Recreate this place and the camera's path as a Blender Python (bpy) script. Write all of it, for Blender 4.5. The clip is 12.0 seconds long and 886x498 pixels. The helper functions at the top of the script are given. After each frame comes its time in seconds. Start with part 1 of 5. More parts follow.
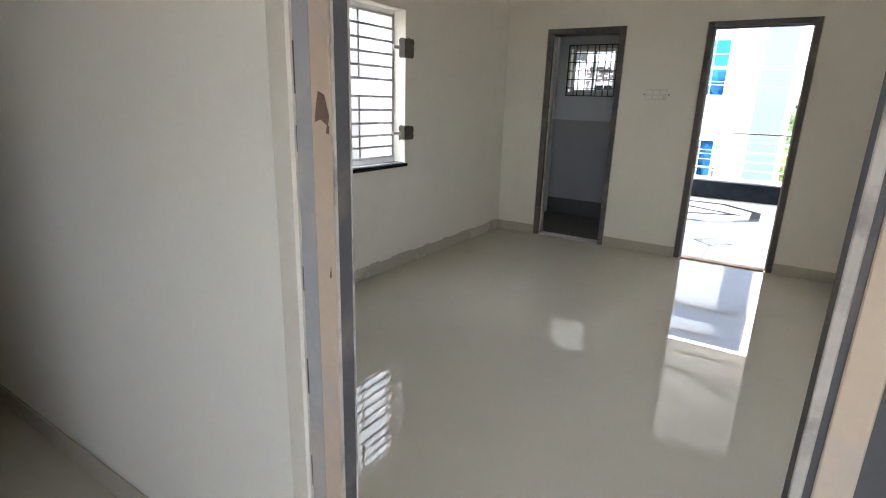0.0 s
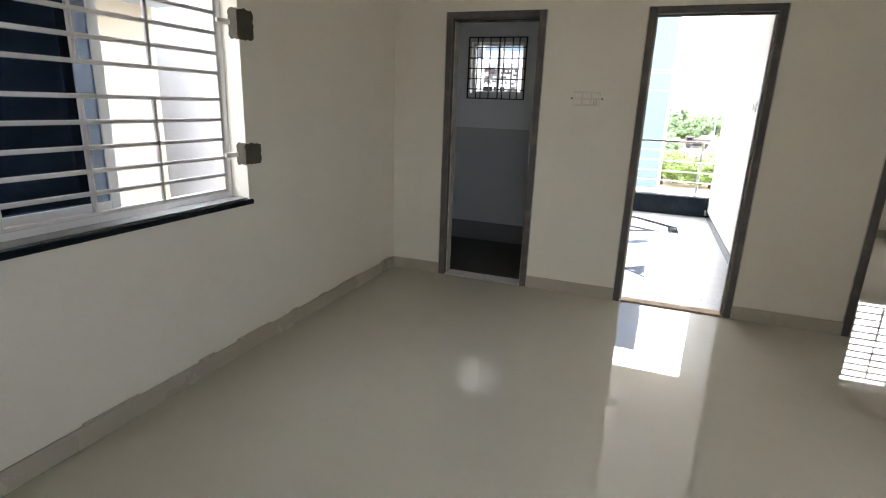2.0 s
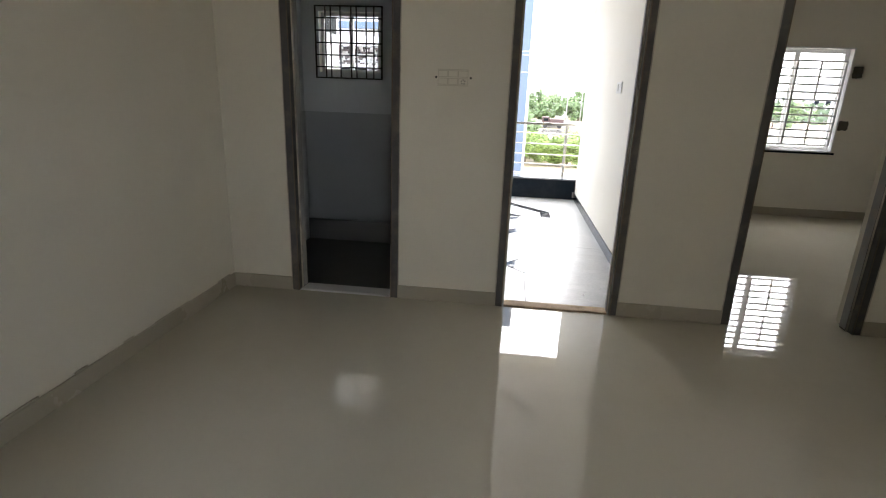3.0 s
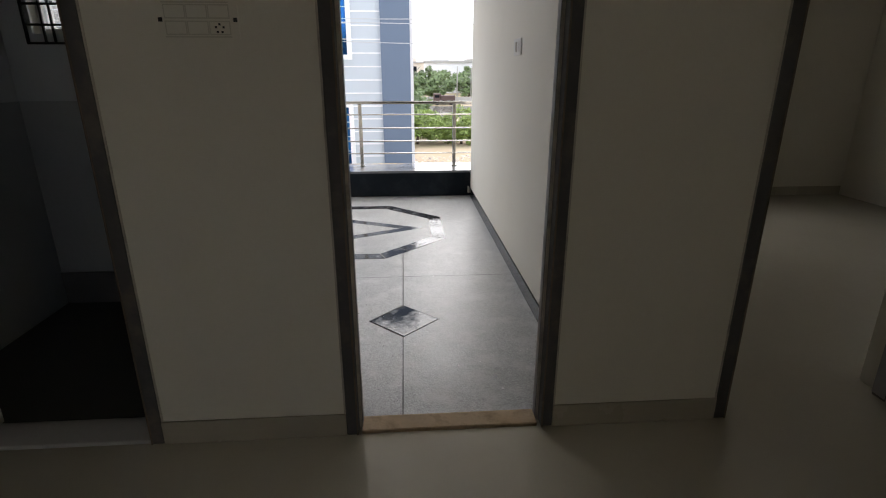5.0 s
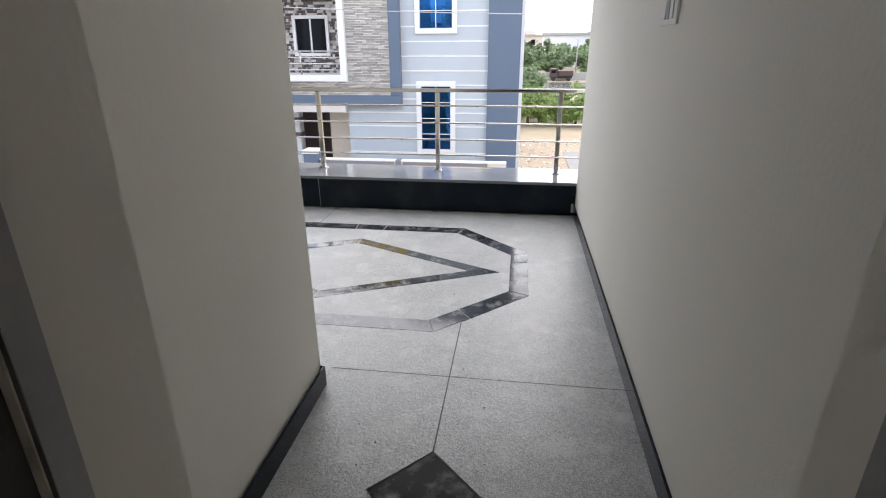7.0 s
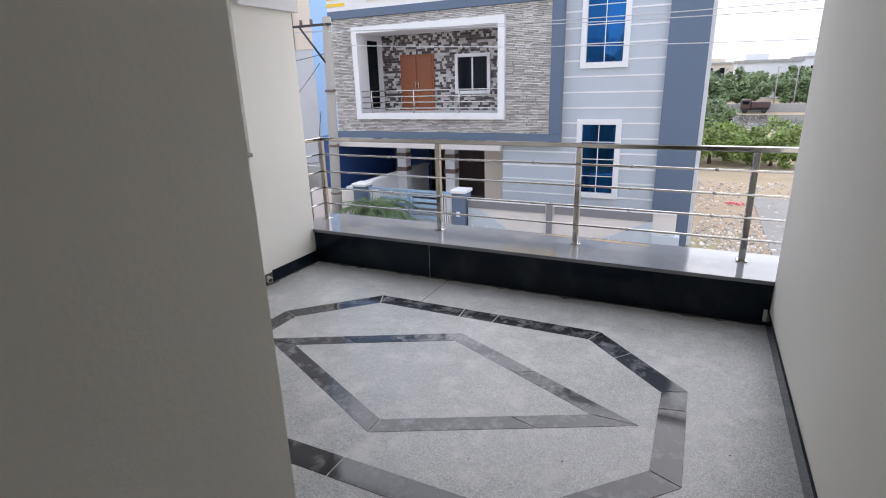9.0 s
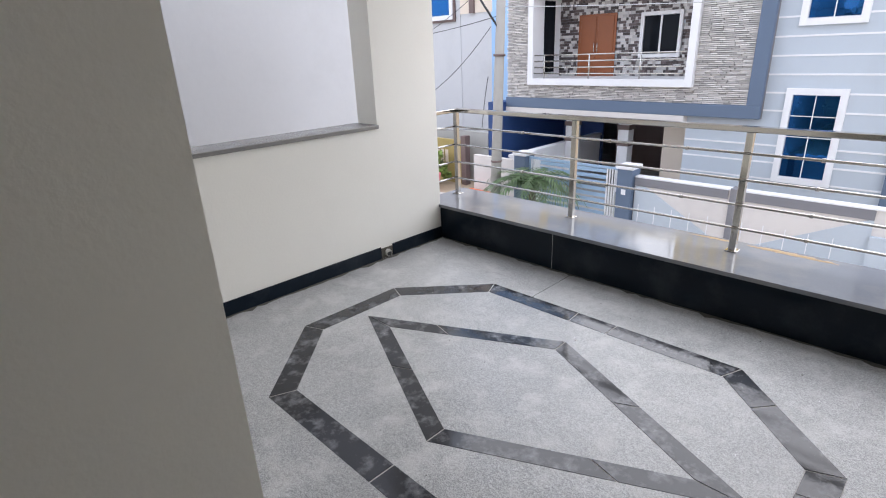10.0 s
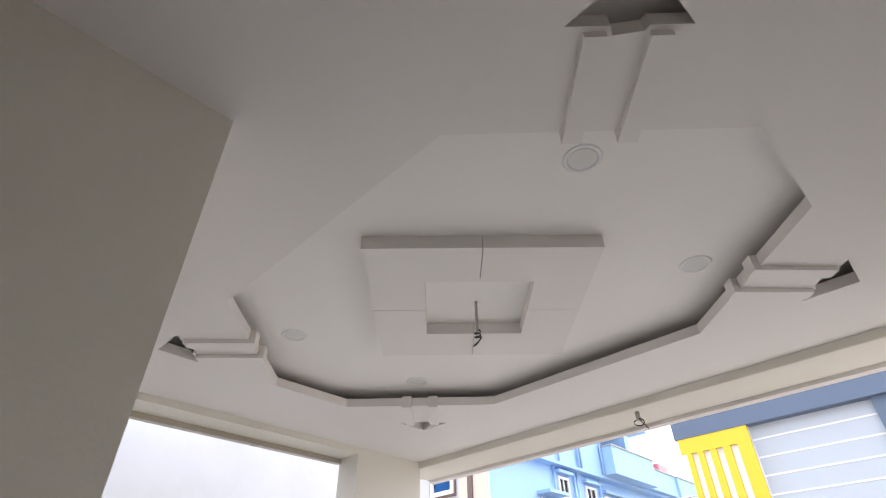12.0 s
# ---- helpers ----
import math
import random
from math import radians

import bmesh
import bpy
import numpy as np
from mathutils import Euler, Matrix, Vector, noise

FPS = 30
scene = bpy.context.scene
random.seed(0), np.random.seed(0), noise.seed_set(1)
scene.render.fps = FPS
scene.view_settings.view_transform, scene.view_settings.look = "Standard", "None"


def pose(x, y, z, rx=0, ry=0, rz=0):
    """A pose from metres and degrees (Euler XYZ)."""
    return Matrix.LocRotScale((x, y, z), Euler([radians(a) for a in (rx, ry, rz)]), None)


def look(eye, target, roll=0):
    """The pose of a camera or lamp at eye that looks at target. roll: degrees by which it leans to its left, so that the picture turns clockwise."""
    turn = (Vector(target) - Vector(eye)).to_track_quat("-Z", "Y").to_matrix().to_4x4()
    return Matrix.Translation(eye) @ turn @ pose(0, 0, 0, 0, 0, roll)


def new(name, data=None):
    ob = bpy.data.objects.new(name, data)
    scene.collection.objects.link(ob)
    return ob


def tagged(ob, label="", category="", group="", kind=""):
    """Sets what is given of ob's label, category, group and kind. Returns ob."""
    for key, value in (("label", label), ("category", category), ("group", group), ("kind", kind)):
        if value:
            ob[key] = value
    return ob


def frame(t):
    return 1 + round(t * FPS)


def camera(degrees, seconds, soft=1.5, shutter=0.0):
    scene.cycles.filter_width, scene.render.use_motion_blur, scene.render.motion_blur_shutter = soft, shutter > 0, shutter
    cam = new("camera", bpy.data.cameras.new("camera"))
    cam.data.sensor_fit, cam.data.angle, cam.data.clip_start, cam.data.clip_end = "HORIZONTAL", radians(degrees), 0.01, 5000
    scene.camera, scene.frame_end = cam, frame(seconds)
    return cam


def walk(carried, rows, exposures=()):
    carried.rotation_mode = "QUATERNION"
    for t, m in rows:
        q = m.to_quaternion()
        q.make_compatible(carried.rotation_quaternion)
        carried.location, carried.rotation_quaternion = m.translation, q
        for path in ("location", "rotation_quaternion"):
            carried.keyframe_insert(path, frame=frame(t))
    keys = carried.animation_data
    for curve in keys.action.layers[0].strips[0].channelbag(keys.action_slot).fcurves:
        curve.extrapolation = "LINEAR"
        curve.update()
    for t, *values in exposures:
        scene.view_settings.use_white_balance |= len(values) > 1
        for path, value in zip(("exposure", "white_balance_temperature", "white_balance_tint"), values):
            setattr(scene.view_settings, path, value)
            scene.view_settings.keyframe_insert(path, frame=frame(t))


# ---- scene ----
cam = camera(80.4, 12.0, soft=1.1)
PATH = [
    (0, (0.775, -5.414, 1.421), (-0.264, -3.795, 0.876), 1.7),
    (0.5, (0.572, -5.084, 1.43), (-0.405, -3.406, 0.949), 2.2),
    (1, (0.425, -4.766, 1.431), (-0.554, -3.089, 0.952), 2.1),
    (1.5, (0.313, -4.452, 1.435), (-0.587, -2.747, 0.903), 2.8),
    (2, (0.121, -4.154, 1.453), (-0.564, -2.351, 0.921), 2.1),
    (2.5, (0.047, -3.818, 1.436), (-0.412, -1.946, 0.904), 1.1),
    (3, (0.019, -3.478, 1.445), (-0.203, -1.575, 0.869), 2.1),
    (3.5, (0.008, -3.075, 1.421), (0.035, -1.162, 0.837), 2.1),
    (3.7, (0.026, -2.919, 1.447), (0.131, -1.013, 0.85), 2.1),
    (5.3, (0.328, -1.541, 1.374), (0.447, 0.34, 0.706), -0.5),
    (5.5, (0.375, -1.395, 1.385), (0.433, 0.48, 0.692), -0.7),
    (6, (0.411, -1.01, 1.37), (0.362, 0.858, 0.657), -0.2),
    (6.5, (0.447, -0.639, 1.398), (0.313, 1.224, 0.684), -0.3),
    (7, (0.486, -0.285, 1.419), (0.225, 1.561, 0.695), -0.3),
    (7.2, (0.471, -0.163, 1.418), (0.191, 1.685, 0.708), -0.2),
    (8.8, (0.5, 0.668, 1.524), (-0.249, 2.444, 0.99), -1.5),
    (9, (0.521, 0.802, 1.502), (-0.319, 2.512, 0.894), -1.7),
    (9.5, (0.539, 1.063, 1.478), (-0.484, 2.581, 0.672), -1.1),
    (10, (0.645, 1.291, 1.529), (-0.691, 2.6, 0.821), -2.4),
    (10.5, (0.691, 1.388, 1.66), (-0.81, 2.705, 1.548), -2.0),
    (11, (0.768, 1.372, 1.767), (-0.656, 2.659, 2.33), 0.4),
    (11.5, (0.746, 1.353, 1.764), (-0.514, 2.573, 2.726), -0.7),
    (12, (0.724, 1.369, 1.752), (-0.398, 2.511, 2.951), -0.7),
]
EXPOSURES = [(0, 3.46, 6180, 12), (1.5, 3.47, 6320, 12), (2.5, 3.16, 6420, 11), (3, 2.84, 6520, 11), (3.5, 2.6, 6530, 11), (5.3, 1.25, 6700, 12), (6.5, 1.28, 6550, 12), (7.2, 1.25, 6400, 13),
             (9, .78, 6250, 14), (9.5, 1.0, 6200, 14), (10, 1.1, 6250, 14), (10.5, .85, 6400, 14), (11, .72, 6450, 15), (11.5, 1.2, 6480, 15), (12, 1.38, 6500, 15)]
walk(cam, [(t, look(eye, target, roll)) for t, eye, target, roll in PATH], EXPOSURES)


# ---- world, sun, exposure ----
SUN_EL, SUN_AZ = radians(46), radians(12)
world = bpy.data.worlds.new("sky")
scene.world = world
world.use_nodes = True
wn = world.node_tree.nodes
bg = wn["Background"]
sky = wn.new("ShaderNodeTexSky")
sky.sky_type = 'NISHITA'
sky.sun_disc = False
sky.sun_elevation, sky.sun_rotation = SUN_EL, SUN_AZ
sky.dust_density, sky.air_density, sky.ozone_density = 2.0, 1.0, 1.0
cloud = wn.new("ShaderNodeMix")          # a bright, even cloud cover over the clear sky
cloud.data_type = 'RGBA'
cloud.inputs["Factor"].default_value = 0.8
cloud.inputs["B"].default_value = (8.3, 8.9, 9.8, 1)
world.node_tree.links.new(sky.outputs[0], cloud.inputs["A"])
world.node_tree.links.new(cloud.outputs["Result"], bg.inputs[0])
bg.inputs[1].default_value = 0.12
sun_data = bpy.data.lights.new("sun", 'SUN')
sun_data.energy, sun_data.angle, sun_data.color = 1.3, radians(80), (1.0, 0.96, 0.9)
sun = new("sun", sun_data)
sun_dir = Vector((math.sin(SUN_AZ) * math.cos(SUN_EL), math.cos(SUN_AZ) * math.cos(SUN_EL), math.sin(SUN_EL)))
sun.matrix_world = look(sun_dir * 60, (0, 0, 0))


# ---- materials ----
def material(name, colour, rough=0.6, var=0.08, scale=3.0, grain=0.05, grain_scale=60.0, bump=0.1,
             metal=0.0, spec=0.5, dirt=None, dirt_amount=0.0, dirt_scale=1.2, rough_var=0.1, random=0.0, island=0.0, dirt_rough=0.25, speck=0.0, speck_scale=250.0):
    """A procedural surface: large and fine variation, optional dirt patches, fine relief."""
    m = bpy.data.materials.new(name)
    m.use_nodes = True
    nt, n = m.node_tree, m.node_tree.nodes
    p = n["Principled BSDF"]
    geo = n.new("ShaderNodeNewGeometry")
    big, fine = n.new("ShaderNodeTexNoise"), n.new("ShaderNodeTexNoise")
    big.inputs["Scale"].default_value, big.inputs["Detail"].default_value = scale, 5
    fine.inputs["Scale"].default_value, fine.inputs["Detail"].default_value = grain_scale, 4
    for t in (big, fine):
        nt.links.new(geo.outputs["Position"], t.inputs["Vector"])

    def calc(op, a, b):
        k = n.new("ShaderNodeMath")
        k.operation = op
        for i, v in enumerate((a, b)):
            if isinstance(v, (int, float)):
                k.inputs[i].default_value = v
            else:
                nt.links.new(v, k.inputs[i])
        return k.outputs[0]

    f = calc('ADD', 1 - var / 2 - grain / 2, calc('ADD', calc('MULTIPLY', big.outputs["Fac"], var), calc('MULTIPLY', fine.outputs["Fac"], grain)))
    if speck:
        sp = n.new("ShaderNodeTexNoise")
        sp.inputs["Scale"].default_value, sp.inputs["Detail"].default_value = speck_scale, 1
        nt.links.new(geo.outputs["Position"], sp.inputs["Vector"])
        mr = n.new("ShaderNodeMapRange")
        mr.inputs["From Min"].default_value, mr.inputs["From Max"].default_value = 0.38, 0.62
        mr.inputs["To Min"].default_value, mr.inputs["To Max"].default_value = 1 - speck, 1 + speck
        nt.links.new(sp.outputs["Fac"], mr.inputs["Value"])
        f = calc('MULTIPLY', f, mr.outputs[0])
    if random:
        info = n.new("ShaderNodeObjectInfo")
        f = calc('MULTIPLY', f, calc('ADD', 1 - random / 2, calc('MULTIPLY', info.outputs["Random"], random)))
    if island:
        f = calc('MULTIPLY', f, calc('ADD', 1 - island / 2, calc('MULTIPLY', geo.outputs["Random Per Island"], island)))
    mix = n.new("ShaderNodeVectorMath")
    mix.operation = 'SCALE'
    mix.inputs[0].default_value = colour
    nt.links.new(f, mix.inputs["Scale"])
    col = mix.outputs[0]
    r = calc('ADD', rough - rough_var / 2, calc('MULTIPLY', big.outputs["Fac"], rough_var))
    if dirt:
        patch = n.new("ShaderNodeTexNoise")
        patch.inputs["Scale"].default_value, patch.inputs["Detail"].default_value = dirt_scale, 7
        patch.inputs["Roughness"].default_value = 0.65
        nt.links.new(geo.outputs["Position"], patch.inputs["Vector"])
        ramp = n.new("ShaderNodeMapRange")
        ramp.inputs["From Min"].default_value, ramp.inputs["From Max"].default_value = 0.5, 0.68
        ramp.inputs["To Max"].default_value = dirt_amount
        nt.links.new(patch.outputs["Fac"], ramp.inputs["Value"])
        mm = n.new("ShaderNodeMix")
        mm.data_type = 'RGBA'
        nt.links.new(ramp.outputs[0], mm.inputs["Factor"])
        nt.links.new(col, mm.inputs["A"])
        mm.inputs["B"].default_value = (*dirt, 1)
        col = mm.outputs["Result"]
        r = calc('ADD', r, calc('MULTIPLY', ramp.outputs[0], dirt_rough))
    nt.links.new(col, p.inputs["Base Color"])
    nt.links.new(r, p.inputs["Roughness"])
    p.inputs["Metallic"].default_value = metal
    p.inputs["Specular IOR Level"].default_value = spec
    if bump:
        b = n.new("ShaderNodeBump")
        b.inputs["Strength"].default_value, b.inputs["Distance"].default_value = bump, 0.004
        nt.links.new(fine.outputs["Fac"], b.inputs["Height"])
        nt.links.new(b.outputs[0], p.inputs["Normal"])
    return m


def glass(name, colour, rough=0.0):
    m = bpy.data.materials.new(name)
    m.use_nodes = True
    p = m.node_tree.nodes["Principled BSDF"]
    p.inputs["Base Color"].default_value = (*colour, 1)
    p.inputs["Roughness"].default_value = rough
    p.inputs["Transmission Weight"].default_value = 1.0
    p.inputs["IOR"].default_value = 1.1
    return m


PAINT = material("off_white_wall_paint", (0.80, 0.765, 0.675), 0.55, 0.05, 1.3, 0.03, 45, 0.12, dirt=(0.55, 0.52, 0.46), dirt_amount=0.12, dirt_scale=1.6)
PAINT_OUT = material("cream_outside_wall_paint", (0.79, 0.76, 0.685), 0.6, 0.05, 1.1, 0.04, 70, 0.2, dirt=(0.6, 0.57, 0.5), dirt_amount=0.1)
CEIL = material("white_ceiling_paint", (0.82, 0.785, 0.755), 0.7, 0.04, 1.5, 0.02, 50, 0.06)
TILE = material("polished_beige_tile", (0.565, 0.53, 0.435), 0.006, 0.14, 0.7, 0.03, 160, 0.0, spec=0.95, dirt=(0.50, 0.455, 0.37), dirt_amount=0.3, dirt_scale=2.3, rough_var=0.006, dirt_rough=.022)
# CEIL again, lightened so the ceiling recess looks better lit than the ring
CEIL_LIT = material("lit_white_ceiling_paint", (0.88, 0.85, 0.815), 0.7, 0.04, 1.5, 0.02, 50, 0.06)
SKIRT = material("beige_skirting_tile", (0.47, 0.43, 0.35), 0.25, 0.10, 2.0, 0.05, 90, 0.05, dirt=(0.36, 0.33, 0.27), dirt_amount=0.4)
PRIMER = material("grey_painted_frame", (0.10, 0.098, 0.10), 0.6, 0.3, 5.0, 0.15, 70, 0.25, spec=.3, dirt=(0.30, 0.24, 0.18), dirt_amount=0.4, dirt_scale=5)
WOODEDGE = material("dark_worn_timber", (0.17, 0.13, 0.10), 0.7, 0.5, 14.0, 0.2, 60, 0.3, dirt=(0.08, 0.075, 0.07), dirt_amount=0.8, dirt_scale=9)
WORN = material("worn_grey_paint", (0.36, 0.36, 0.37), 0.6, 0.3, 9.0, 0.15, 60, 0.3, dirt=(0.52, 0.43, 0.33), dirt_amount=0.6, dirt_scale=6)
PALEDGE = material("pale_chipped_paint", (0.55, 0.50, 0.43), 0.6, 0.4, 12.0, 0.2, 60, 0.4, dirt=(0.25, 0.22, 0.2), dirt_amount=0.8, dirt_scale=9)
BARE = material("bare_beige_timber", (0.60, 0.47, 0.34), 0.6, 0.2, 6.0, 0.12, 60, 0.3, dirt=(0.46, 0.43, 0.40), dirt_amount=0.6, dirt_scale=4)
SILLWOOD = material("dusty_timber_threshold", (0.58, 0.42, 0.26), 0.7, 0.3, 8.0, 0.2, 70, 0.4, dirt=(0.18, 0.12, 0.07), dirt_amount=0.6, dirt_scale=9)
CEMENT = material("dark_cement_patch", (0.085, 0.075, 0.058), 0.9, 0.4, 18, 0.3, 120, 0.8)
WHITE = material("white_enamel", (0.80, 0.80, 0.79), 0.35, 0.05, 4, 0.02, 90, 0.05)
BARWHITE = material("white_painted_steel", (0.70, 0.68, 0.66), 0.4, 0.12, 9, 0.06, 90, 0.1)
BARBLACK = material("black_painted_steel", (0.02, 0.02, 0.022), 0.5, 0.2, 9, 0.1, 90, 0.1)
PLASTIC = material("white_plastic", (0.72, 0.71, 0.68), 0.35, 0.04, 6, 0.0, 50, 0.0)
DARKHOLE = material("dark_plastic", (0.02, 0.02, 0.02), 0.6, 0.1, 6, 0.0, 50, 0.0)
GREYLINE = material("grey_recess", (0.46, 0.44, 0.40), 0.7, 0.1, 6, 0.0, 50, 0.0)
BATHTILE = material("grey_bathroom_tile", (0.50, 0.525, 0.54), 0.3, 0.2, 2.0, 0.08, 60, 0.05, rough_var=0.1)
BATHWALL = material("grey_bathroom_plaster", (0.76, 0.785, 0.81), 0.6, 0.1, 2.0, 0.05, 60, 0.1)
BATHFOOT = material("dark_bathroom_tile", (0.17, 0.17, 0.175), 0.35, 0.3, 3.0, 0.1, 60, 0.1)
BATHFLOOR = material("grey_bathroom_floor", (0.62, 0.61, 0.60), 0.35, 0.3, 3.0, 0.1, 60, 0.1)
GRANITE = material("grey_rough_granite", (0.365, 0.37, 0.37), 0.32, 0.55, 2.2, 0.75, 80, 0.4, spec=.65, dirt=(0.62, 0.62, 0.61), dirt_amount=0.5, dirt_scale=5.5, rough_var=0.15, random=0.06, speck=.30, speck_scale=210)
INLAY = material("dark_inlay_granite", (0.034, 0.036, 0.042), 0.045, 0.4, 5.0, 0.3, 120, 0.03, spec=.40, dirt=(0.20, 0.205, 0.22), dirt_amount=0.85, dirt_scale=11, random=0.35, dirt_rough=.28, rough_var=.04)
JOINT = material("pale_joint_mortar", (0.42, 0.41, 0.39), 0.8, 0.1, 9, 0.1, 90, 0.2)
GROOVE = material("dark_floor_joint", (0.11, 0.11, 0.105), 0.8, 0.2, 9, 0.1, 90, 0.2)
BLACKG = material("black_polished_granite", (0.006, 0.011, 0.018), 0.12, 0.3, 4.0, 0.2, 200, 0.02, spec=.15, dirt=(0.05, 0.055, 0.06), dirt_amount=0.35, dirt_scale=3)
SLAB = material("grey_polished_granite", (0.20, 0.207, 0.225), 0.045, 0.3, 2.0, 0.25, 170, 0.01, rough_var=.03, spec=.34, dirt=(0.34, 0.32, 0.285), dirt_amount=0.4, dirt_scale=2.5)
SILLG = material("grey_sill_granite", (0.20, 0.195, 0.185), 0.25, 0.3, 5.0, 0.25, 170, 0.05)
STEEL = material("polished_stainless_steel", (0.52, 0.50, 0.465), 0.13, 0.06, 8, 0.02, 60, 0.0, metal=1.0, rough_var=0.08)
ALLOY = material("weathered_aluminium_line", (0.50, 0.50, 0.51), 0.5, 0.2, 3, 0.05, 50, 0.0)
WIRE = material("black_cable", (0.03, 0.03, 0.032), 0.5, 0.1, 9, 0.0, 50, 0.0)
PANEL = material("dark_textured_panel", (0.022, 0.025, 0.024), 0.7, 0.4, 25, 0.4, 120, 0.8, spec=.15)
GLASS_TINT = glass("blue_tinted_glass", (0.055, 0.075, 0.11))
GLASS = glass("clear_glass", (0.9, 0.95, 0.97))
# house fronts
LGREY = material("pale_grey_render", (0.47, 0.515, 0.565), 0.7, 0.06, 1.0, 0.04, 30, 0.15, dirt=(0.42, 0.44, 0.475), dirt_amount=0.2)
BGREY = material("slate_grey_paint", (0.11, 0.15, 0.22), 0.6, 0.08, 1.0, 0.04, 30, 0.1)
HWHITE = material("white_house_paint", (0.78, 0.77, 0.78), 0.6, 0.06, 1.0, 0.03, 30, 0.1, dirt=(0.6, 0.59, 0.58), dirt_amount=0.25)
HWALL = material("white_neighbour_render", (0.56, 0.56, 0.575), 0.8, 0.10, 0.5, 0.04, 20, 0.2, dirt=(0.47, 0.47, 0.48), dirt_amount=0.4, dirt_scale=0.8)
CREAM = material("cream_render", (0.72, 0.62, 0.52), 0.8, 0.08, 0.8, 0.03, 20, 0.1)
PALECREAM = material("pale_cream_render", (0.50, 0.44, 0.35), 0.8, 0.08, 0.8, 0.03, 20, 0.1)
YELLOW = material("yellow_paint", (0.80, 0.54, 0.03), 0.5, 0.06, 1.0, 0.03, 30, 0.1)
BLUE = material("sky_blue_paint", (0.34, 0.53, 0.80), 0.7, 0.10, 0.6, 0.03, 20, 0.1, dirt=(0.42, 0.57, 0.78), dirt_amount=0.4, dirt_scale=0.7)
NAVY = material("deep_blue_paint", (0.022, 0.06, 0.19), 0.6, 0.1, 1.0, 0.03, 20, 0.1)
BROWNTRIM = material("brown_trim", (0.16, 0.11, 0.10), 0.6, 0.1, 1.0, 0.05, 30, 0.1)
CLADBED = material("dark_cladding_bed", (0.22, 0.205, 0.21), 0.9, 0.2, 5, 0.2, 50, 0.3)
WALLCREAM = material("pale_compound_wall_paint", (0.66, 0.615, 0.585), 0.7, 0.08, 1.0, 0.04, 30, 0.1, dirt=(0.5, 0.47, 0.45), dirt_amount=0.3)
TOPBAND = material("dark_grey_band_paint", (0.20, 0.195, 0.21), 0.7, 0.1, 1.0, 0.04, 30, 0.1)
STONE = material("split_ledge_stone", (0.56, 0.53, 0.505), 0.75, 0.15, 14.0, 0.15, 70, 0.4, random=0.65)
STONE_I = material("split_ledge_stone_rest", (0.56, 0.53, 0.505), 0.75, 0.15, 14.0, 0.15, 70, 0.4, island=0.65)
MOSAIC = material("dark_mosaic_tile", (0.088, 0.068, 0.068), 0.45, 0.2, 6.0, 0.1, 60, 0.2, island=1.3)
MOSAIC_W = material("white_mosaic_tile", (0.52, 0.50, 0.49), 0.45, 0.2, 6.0, 0.1, 60, 0.2, island=.5)
TEAK = material("brown_timber_door", (0.25, 0.072, 0.02), 0.4, 0.25, 7.0, 0.1, 50, 0.1)
BLUEGLASS = material("blue_mirror_glass", (0.012, 0.085, 0.25), 0.015, 0.9, 1.2, 0.0, 2.2, 1.0, metal=.92, random=0.8, rough_var=.01)
DARKGLASS = material("dark_window_glass", (0.008, 0.010, 0.014), 0.06, 0.5, 2, 0.0, 30, 0.0, spec=0.08)
GATEBLUE = material("blue_grey_gate_paint", (0.30, 0.42, 0.56), 0.45, 0.1, 3, 0.05, 60, 0.1)
CONCRETE = material("pale_concrete", (0.40, 0.39, 0.37), 0.85, 0.25, 2.0, 0.15, 40, 0.4)
POLE = material("weathered_concrete_pole", (0.36, 0.34, 0.31), 0.85, 0.2, 4.0, 0.15, 50, 0.3)
OCHRE = material("ochre_painted_sheet", (0.36, 0.27, 0.09), 0.6, 0.3, 3.0, 0.1, 30, 0.2)
ORANGE = material("orange_plastic", (0.78, 0.16, 0.04), 0.45, 0.1, 3.0, 0.05, 30, 0.1)
PINK = material("pink_plastic", (0.70, 0.18, 0.20), 0.4, 0.1, 3.0, 0.05, 30, 0.1)
DIRT = material("dry_earth_ground", (0.38, 0.29, 0.20), 0.95, 0.4, 0.25, 0.25, 6, 0.6, dirt=(0.16, 0.20, 0.07), dirt_amount=0.65, dirt_scale=0.12)
GRAVEL = material("grey_gravel_track", (0.27, 0.26, 0.25), 0.95, 0.4, 0.9, 0.3, 14, 0.5, dirt=(0.36, 0.29, 0.22), dirt_amount=0.6, dirt_scale=0.8)
ROADM = material("dusty_road", (0.44, 0.41, 0.37), 0.9, 0.3, 0.8, 0.2, 25, 0.4, dirt=(0.42, 0.35, 0.26), dirt_amount=0.6, dirt_scale=0.5)
WATER = material("grey_pond_water", (0.16, 0.155, 0.14), 0.12, 0.2, 0.3, 0.0, 10, 0.0)
LEAF = material("green_leaves", (0.19, 0.265, 0.06), 0.6, 0.4, 1.5, 0.2, 20, 0.0, island=0.9)
LEAF_D = material("dark_green_leaves", (0.14, 0.20, 0.08), 0.6, 0.4, 0.8, 0.2, 20, 0.0, island=0.9)
FROND = material("dark_palm_frond", (0.075, 0.125, 0.045), 0.5, 0.4, 3, 0.2, 20, 0.0, random=.6)
BARK = material("brown_bark", (0.13, 0.10, 0.075), 0.9, 0.4, 4, 0.3, 40, 0.6)
RUBBLE = material("pale_rubble", (0.56, 0.51, 0.46), 0.9, 0.3, 3, 0.2, 40, 0.4, island=1.0)
FARTREE = material("distant_foliage", (0.075, 0.11, 0.055), 0.8, 0.4, 0.3, 0.2, 3, 0.0, island=0.8)


